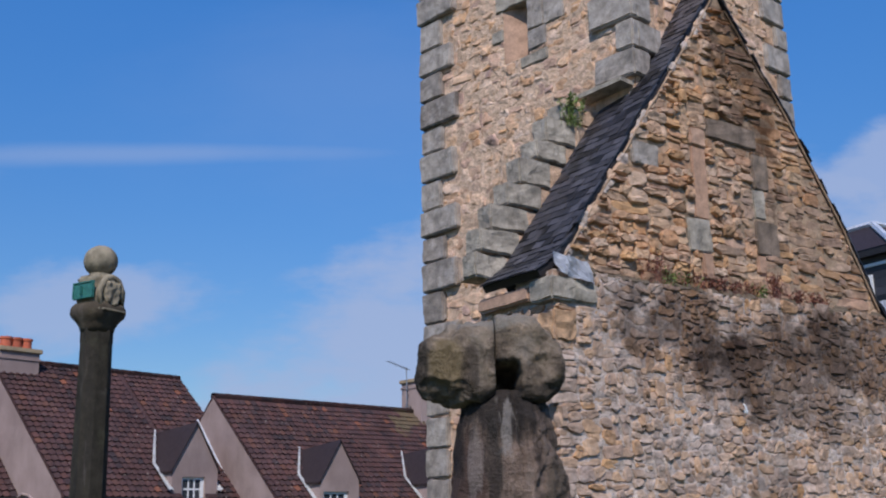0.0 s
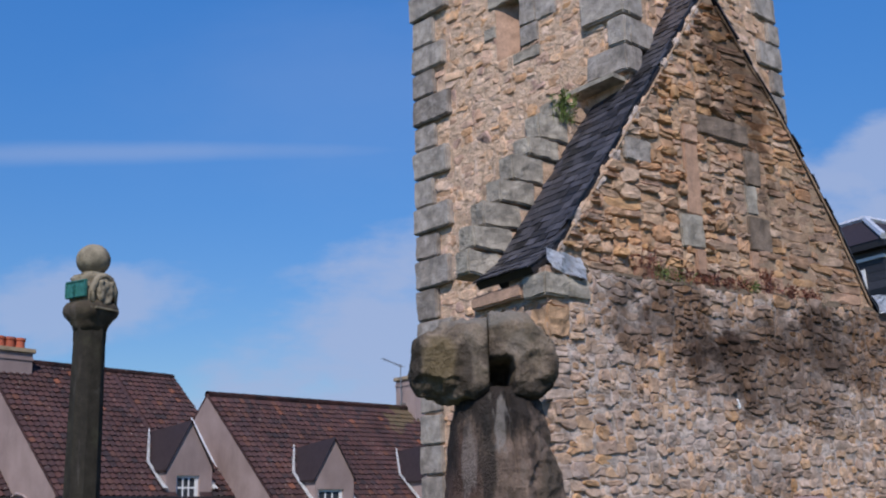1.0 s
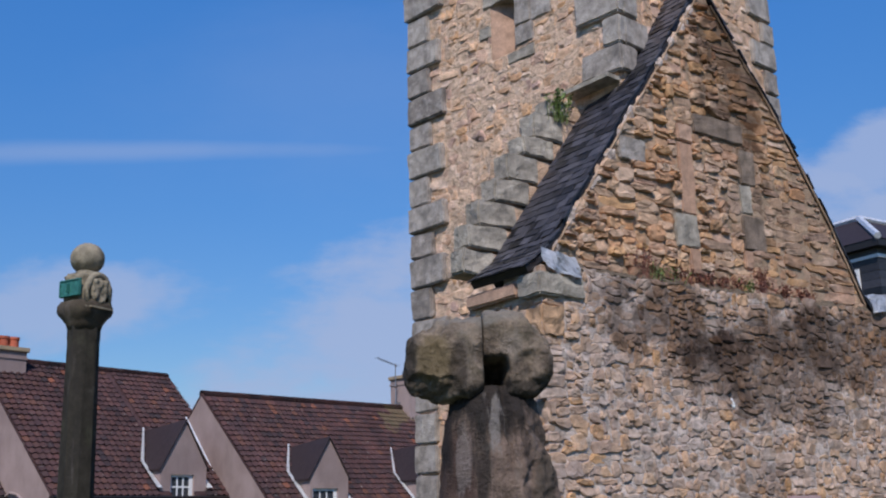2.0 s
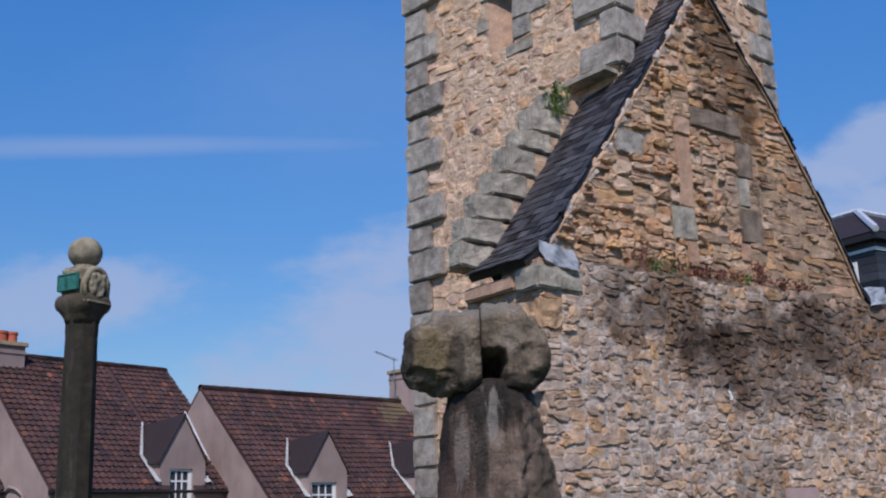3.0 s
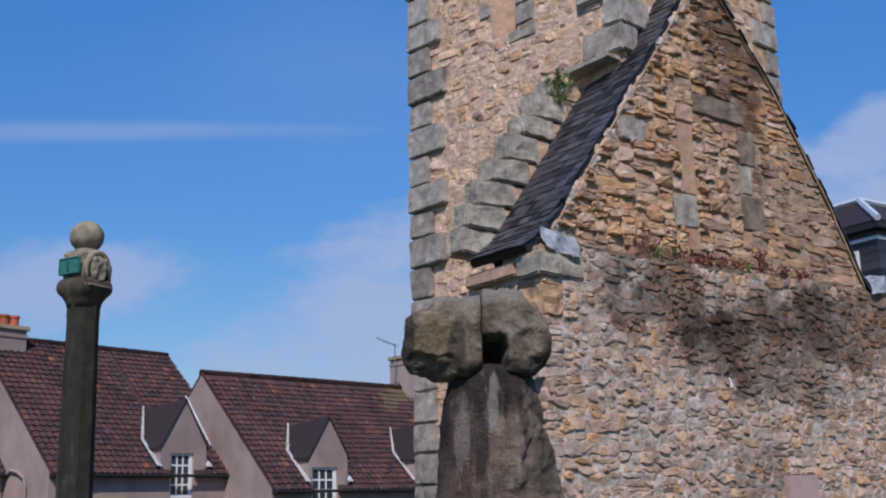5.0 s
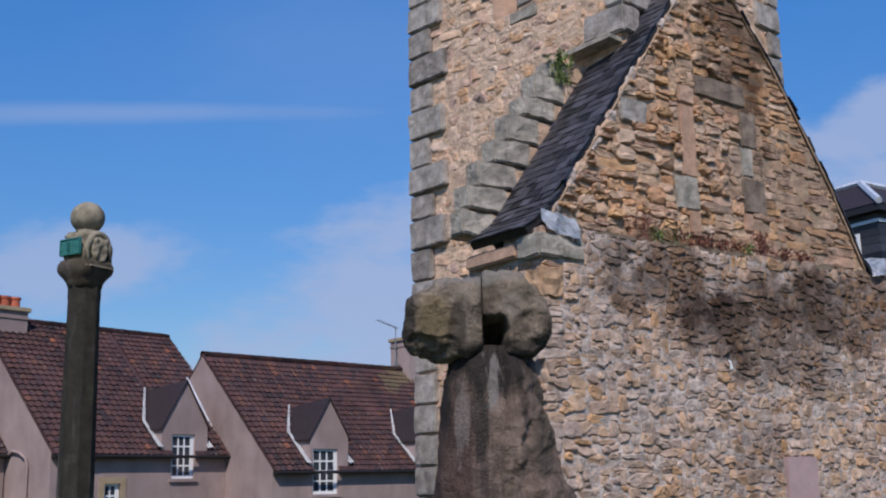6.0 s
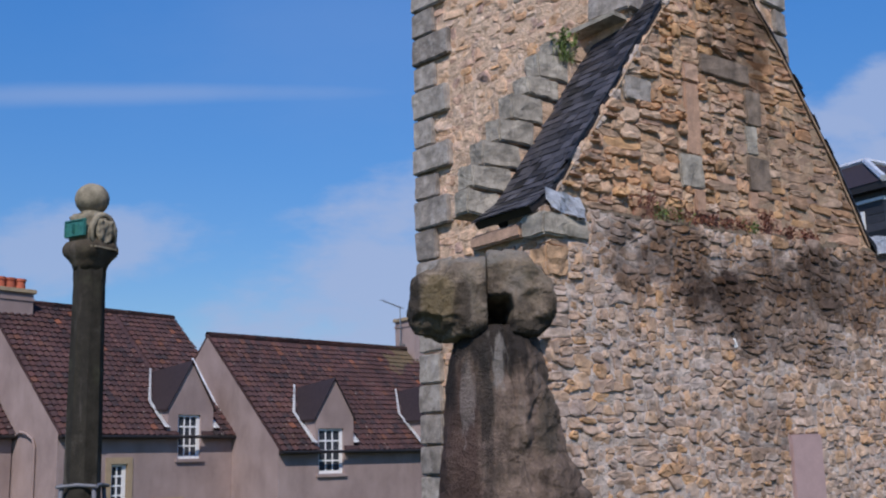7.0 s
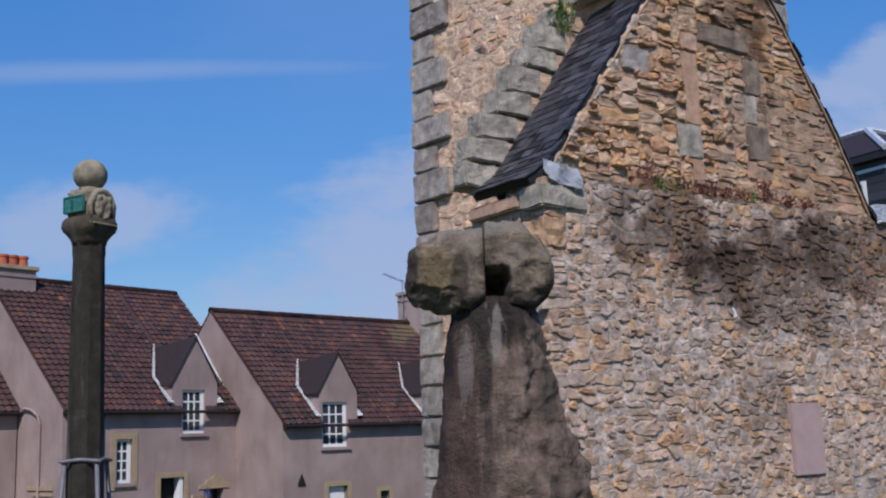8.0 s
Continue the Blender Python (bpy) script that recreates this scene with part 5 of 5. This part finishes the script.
def cottage(name_label, m, length, eave, rise, depth, ground, openings, dormers, group="cottages", back_ext=0.0, single=300, seed=1):
    """A harled cottage: x along the front, y back. openings: rows of (x0, x1, z0, z1) in the front wall."""
    h = empty("cottage", m, label=name_label, category="house", group=group)
    holes = list(openings)
    front = part("front_wall", pierced(length, ground, eave, 0.32, [(a, b, c, min(d, eave)) for a, b, c, d in holes]), M_HARL, h)
    half = depth / 2
    pitch = rise / half
    for x in (0.0, length - 0.3):
        part("gable_wall", prism([(0.321, ground), (depth, ground), (depth, eave), (half, eave + rise - 0.03), (0.0, eave + 0.002), (0.321, eave + 0.002)], 0.3), M_HARL, h, m=pose(x, 0, 0, 0, 0, 90) @ pose(0, -0.3, 0))
    part("back_wall", boxed(0.3, length - 0.3, depth - 0.3, depth, ground, eave), M_HARL, h)
    # roof: boarding, then pantiles in courses
    slope = math.hypot(half, rise)
    ang = math.degrees(math.atan2(rise, half))
    thick = 0.08
    cuts = sorted([(0.0, 0), (length, 0)] + [(d[4][0] - 0.02, 1) for d in dormers] + [(d[4][1] + 0.02, -1) for d in dormers])
    bm, inside = bmesh.new(), 0
    for (a, ka), (b, kb) in zip(cuts, cuts[1:]):
        inside += ka
        lo = 0.34 if inside else -0.12
        ring = []
        for x in (a, b):
            ring.append([bm.verts.new((x, y, z)) for y, z in ((lo, eave + lo * pitch), (half, eave + rise), (depth + 0.12, eave - 0.12 * pitch), (depth + 0.12, eave - 0.12 * pitch + thick), (half, eave + rise + thick), (lo, eave + lo * pitch + thick))])
        bm.faces.new(ring[0]), bm.faces.new(ring[1])
        for i in range(6):
            bm.faces.new((ring[0][i], ring[0][(i + 1) % 6], ring[1][(i + 1) % 6], ring[1][i]))
    roof = part("roof", bm, M_TILE, h)
    rng = random.Random(seed)
    tw, gauge = 0.205, 0.238
    cols, rows = int(round(length / tw)), int(slope / gauge) + 1
    tw = length / cols
    inv = Matrix.Identity(4)
    base = Matrix.Translation((0, -0.16, eave - 0.16 * pitch + thick)) @ pose(0, 0, 0, ang, 0, 0)
    places = []
    for j in range(rows):
        for i in range(cols):
            x = (i + 0.5) * tw
            y = j * gauge
            if any(abs(x - dm[0]) < dm[1] * max(0.0, 1.0 - max(0.0, (eave + y * math.sin(radians(ang)) - dm[2]) / (eave + DORMER_REACH * (dm[3] - eave) - dm[2]))) + 0.04 for dm in dormers):
                continue
            sag = 0.012 * math.sin(x * 1.3) + rng.uniform(-0.006, 0.006)
            mm = base @ pose(x, y, 0.005 + sag, rng.gauss(0, 1.1), rng.gauss(0, 1.0), rng.gauss(0, 1.2)) @ Matrix.Diagonal((tw * 1.04, min(gauge * 1.12, slope + 0.1 - y), 0.056, 1))
            places.append((inv @ mm, rng.randrange(1000)))
    lay("pantile", PANTILE, places, roof, M_TILE, single=single, near=lambda p: p.z)
    k = int(length / 0.42)
    for i in range(k):
        a, b = length * i / k, length * (i + 1) / k
        bm = bmesh.new()
        rows2 = []
        for x, r in ((a, 0.13), (b + 0.02, 0.12)):
            rows2.append([bm.verts.new((x, half + r * math.sin(t), eave + rise + 0.04 + r * math.cos(t))) for t in [radians(v) for v in (-105, -70, -35, 0, 35, 70, 105)]])
        for p in range(6):
            bm.faces.new((rows2[0][p], rows2[0][p + 1], rows2[1][p + 1], rows2[1][p]))
        bmesh.ops.solidify(bm, geom=list(bm.faces), thickness=0.015)
        part("ridge_tile", bm, M_TILE, roof, m=inv)
    # gutter
    part("gutter", tube([(0.0, -0.20, eave - 0.10), (length, -0.20, eave - 0.10)], 0.045, 8), M_GUTTER, h)
    for (a, ka), (b, kb) in zip(cuts, cuts[1:]):
        if ka < 1:
            part("fascia", boxed(a, b, -0.155, -0.012, eave - 0.155, eave - 0.05), M_GUTTER, h)
    for cx, hw, sh, ap, win in dormers:
        dormer(h, cx, hw, sh, ap, eave, pitch, win)
    # gutter broken by the dormers is carried across their windows as a thin pipe
    return h


def margin(house, x0, x1, z0, z1, w=0.13, sill=True, material=None):
    for a, b, c, d in ((x0 - w, x1 + w, z1, z1 + w), (x0 - w, x0, z0, z1), (x1, x1 + w, z0, z1)) + (((x0 - w, x1 + w, z0 - w, z0),) if sill else ()):
        part("margin_stone", boxed(a, b, -0.025, 0.06, c, d), material or M_TAN, house)


def chimney(house, x0, x1, y0, y1, z0, z1, pots):
    c = part("chimney", boxed(x0, x1, y0, y1, z0, z1), M_HARL, house)
    part("cope", boxed(x0 - 0.07, x1 + 0.07, y0 - 0.07, y1 + 0.07, z1, z1 + 0.13, bevel=0.02), M_TAN, c)
    part("band", boxed(x0 - 0.03, x1 + 0.03, y0 - 0.03, y1 + 0.03, z1 - 0.22, z1 - 0.15), M_HARL, c)
    for i in range(pots):
        x = x0 + 0.24 + (x1 - x0 - 0.24) * (i + 0.5) / pots
        bm = turned([(0.185, 0), (0.17, 0.06), (0.165, 0.28), (0.19, 0.30), (0.19, 0.37), (0.14, 0.375), (0.13, 0.22)], 16)
        part("chimney_pot", bm, M_POT, c, "terracotta chimney pot", m=pose(x, (y0 + y1) / 2, z1 + 0.13))


GROUND = -1.45
HA, HB = 46.0, 40.0
# the cottage with two dormers, partly hidden by the tower
h2m = facing(-4.47, 30.91, HA)
WD = [(1.42, 2.36, 1.39, 2.70), (5.66, 6.60, 1.39, 2.70)]
h2 = cottage("brown-harled cottage with pantiled roof and two wallhead dormers", h2m, 10.0, 2.12, 3.57, 7.64, GROUND,
             [(a, b, c, 2.12) for a, b, c, d in WD] + [(1.60, 2.33, GROUND, 0.26), (3.60, 3.97, -0.6, 0.02)],
             [(2.03, 0.72, 3.05, 4.18, WD[0]), (6.27, 0.72, 3.05, 4.18, WD[1])], seed=51)
for a, b, c, d in WD:
    window(h2, a, b, c, d, 3, 4, blind=(0.72, 0.97))
door = part("door", boxed(1.63, 2.30, 0.12, 0.17, GROUND, 0.24), M_WHITE, h2, "white painted door")
part("panel", boxed(1.73, 2.2, 0.10, 0.12, -0.5, 0.12, bevel=0.01), M_WHITE, door)
margin(h2, 1.60, 2.33, GROUND + 0.1, 0.26, sill=False)
margin(h2, 3.60, 3.97, -0.6, 0.02)
part("pane", boxed(3.60, 3.97, 0.1, 0.12, -0.6, 0.02), M_GLASS, h2)
part("abutment_flashing", tube([(-0.03, 2.36, 2.62), (-0.03, 3.5, 3.86), (-0.03, 4.62, 5.08)], 0.03, 6), M_LEAD, h2, "pale abutment flashing")
vent = part("wall_vent", prism([(0.50, 0.36), (0.77, 0.36), (0.63, 0.66)], 0.06, -0.05), M_GUTTER, h2, "small dark triangular vent hood")
chimney(h2, 8.42, 9.9, 3.3, 4.35, 4.9, 6.8, 0)

# the taller cottage, its front set back behind the other's gable
h1m = facing(-9.79, 28.22, HB)
W1 = (3.76, 4.56, 1.92, 3.17)
h1 = cottage("brown-harled cottage with pantiled roof, dormer and tan window margins", h1m, 6.6, 2.63, 3.95, 8.50, GROUND,
             [(W1[0], W1[1], W1[2], 2.63), (1.61, 2.11, 0.63, 1.81), (3.04, 3.84, GROUND, 0.71), (4.54, 5.25, GROUND, 0.32)],
             [(4.21, 0.80, 3.40, 4.71, W1)], seed=52)
window(h1, *W1, 3, 4)
window(h1, 1.61, 2.11, 0.63, 1.81, 2, 4, setback=0.06)
margin(h1, 1.61, 2.11, 0.63, 1.81, w=0.17)
margin(h1, 3.04, 3.84, GROUND + 0.1, 0.71, w=0.15, sill=False)
part("door_void", boxed(3.05, 3.83, 0.28, 0.31, GROUND, 0.70), M_DARK, h1)
part("open_door", boxed(3.69, 3.825, 0.02, 0.27, GROUND, 0.70, bevel=0.01), M_WHITE, h1, "open white door leaf")
part("door_void", boxed(4.55, 5.24, 0.28, 0.31, GROUND, 0.31), M_DARK, h1)
part("door_leaf", boxed(4.55, 4.79, 0.02, 0.06, GROUND, 0.31), M_BLUE, h1, "blue door leaf")
bm = prism([(4.34, 0.33), (5.42, 0.33), (5.40, 0.45), (5.28, 0.52), (5.20, 0.66), (5.04, 0.62), (4.92, 0.72), (4.78, 0.60), (4.64, 0.58), (4.56, 0.46), (4.37, 0.44)], 0.05, -0.03)
part("bare_stone_patch", bm, M_TAN, h1, "patch of bare tan stone where harl has fallen")
chimney(h1, 0.02, 1.22, 3.7, 4.8, 6.0, 6.83, 3)
part("downpipe", tube([(-0.06, 2.1, 2.6), (-0.06, 1.8, 2.72), (-0.06, 1.45, 2.66), (-0.06, 1.12, 2.5), (-0.06, 1.02, 2.28), (-0.06, 1.01, GROUND)], 0.038, 8), M_HARL, h1, "grey painted downpipe")
part("downpipe", tube([(1.12, -0.20, 2.52), (1.12, -0.16, 2.42), (1.12, -0.06, 2.3), (1.12, -0.06, GROUND)], 0.045, 8), M_GUTTER, h1)
part("string_course", boxed(-0.04, -0.002, 0.35, 1.6, 0.55, 0.66), M_TAN, h1)
part("string_course", boxed(-0.04, -0.002, 0.35, 1.3, 0.40, 0.47), M_TAN, h1)

weed(h1m @ pose(4.18, -0.30, fall(-6, 30)), 40, 1.78, 0.42, M_STRAW, 460, "tall dry straw-coloured plant against the harled wall", 0.12, group="")

# the cottage beyond, only the end of its roof in view
e = h1m @ Vector((0, 2.2, 0))
h0m = facing(e.x, e.y, HB) @ pose(-6.05, 0, 0)
h0 = cottage("brown-harled cottage with pantiled roof end and dark gutter", h0m, 6.0, 2.70, 3.6, 7.6, GROUND, [], [], single=120, seed=53)

# aerial on the chimney
aerial = empty("tv_aerial", h2m @ pose(8.22, 3.85, 5.9), label="thin grey television aerial beside the chimney", category="aerial")
part("mast", tube([(0, 0, -0.35), (0, 0, 1.45)], 0.02, 6), M_ALU, aerial)
part("boom", tube([(-1.05, -0.2, 1.56), (0.12, 0.02, 1.38)], 0.014, 6), M_ALU, aerial)
for k in range(9):
    f = k / 8
    p = Vector((-1.05, -0.2, 1.56)).lerp(Vector((0.12, 0.02, 1.38)), f)
    part("element", tube([p - Vector((0.03, 0.16, 0)), p + Vector((0.03, 0.16, 0))], 0.007, 5), M_ALU, aerial)
part("lower_boom", tube([(-0.28, -0.1, 0.62), (0.12, 0.02, 0.60)], 0.014, 6), M_ALU, aerial)
part("bracket", boxed(-0.03, 0.2, -0.03, 0.03, 0.0, 0.05), M_ALU, aerial)


# ---------------------------------------------------------------- slate-hung building beyond the annexe
def build_far_house():
    m = facing(11.15, 25.6, 58)
    h = empty("slate_building", m, label="dark slate-hung building with hipped roof and white trim", category="house")
    eave, ridge = 8.0, 9.15
    part("wall", boxed(0.0, 6.0, 0.0, 5.0, -1.2, eave), M_SLATE, h)
    for j in range(10):
        part("slate_course", boxed(-0.015, 6.015, -0.015, 5.015, 5.7 + j * 0.21, 5.7 + j * 0.21 + 0.20), M_SLATE, h)
    bm = bmesh.new()
    b = [bm.verts.new(p) for p in ((-0.25, -0.25, eave + 0.12), (6.3, -0.25, eave + 0.12), (6.3, 5.3, eave + 0.12), (-0.25, 5.3, eave + 0.12))]
    t = [bm.verts.new(p) for p in ((1.3, 1.3, ridge), (4.8, 1.3, ridge), (4.8, 3.8, ridge), (1.3, 3.8, ridge))]
    bm.faces.new(b), bm.faces.new(t)
    for i in range(4):
        bm.faces.new((b[i], b[(i + 1) % 4], t[(i + 1) % 4], t[i]))
    roof = part("roof", bm, M_DSLATE, h)
    for p, q in (((-0.25, -0.25, eave + 0.16), (1.3, 1.3, ridge + 0.03)), ((1.3, 1.3, ridge + 0.03), (4.8, 1.3, ridge + 0.03)), ((1.3, 1.3, ridge + 0.03), (1.3, 3.8, ridge + 0.03))):
        part("hip_flashing", tube([p, q], 0.09, 6), M_LEAD, roof, "pale lead hip")
    part("eave_board", boxed(-0.23, 6.28, -0.23, 5.28, eave - 0.06, eave + 0.115), M_GUTTER, h)
    part("cornice", boxed(-0.05, 6.05, -0.05, 5.08, eave - 0.30, eave - 0.22), M_WHITE, h)
    win = part("window", boxed(-0.05, -0.016, 0.55, 1.3, 6.3, 7.5), M_WHITE, h)
    part("pane", boxed(-0.06, -0.052, 0.65, 1.2, 6.4, 7.4), M_GLASS, win)


build_far_house()
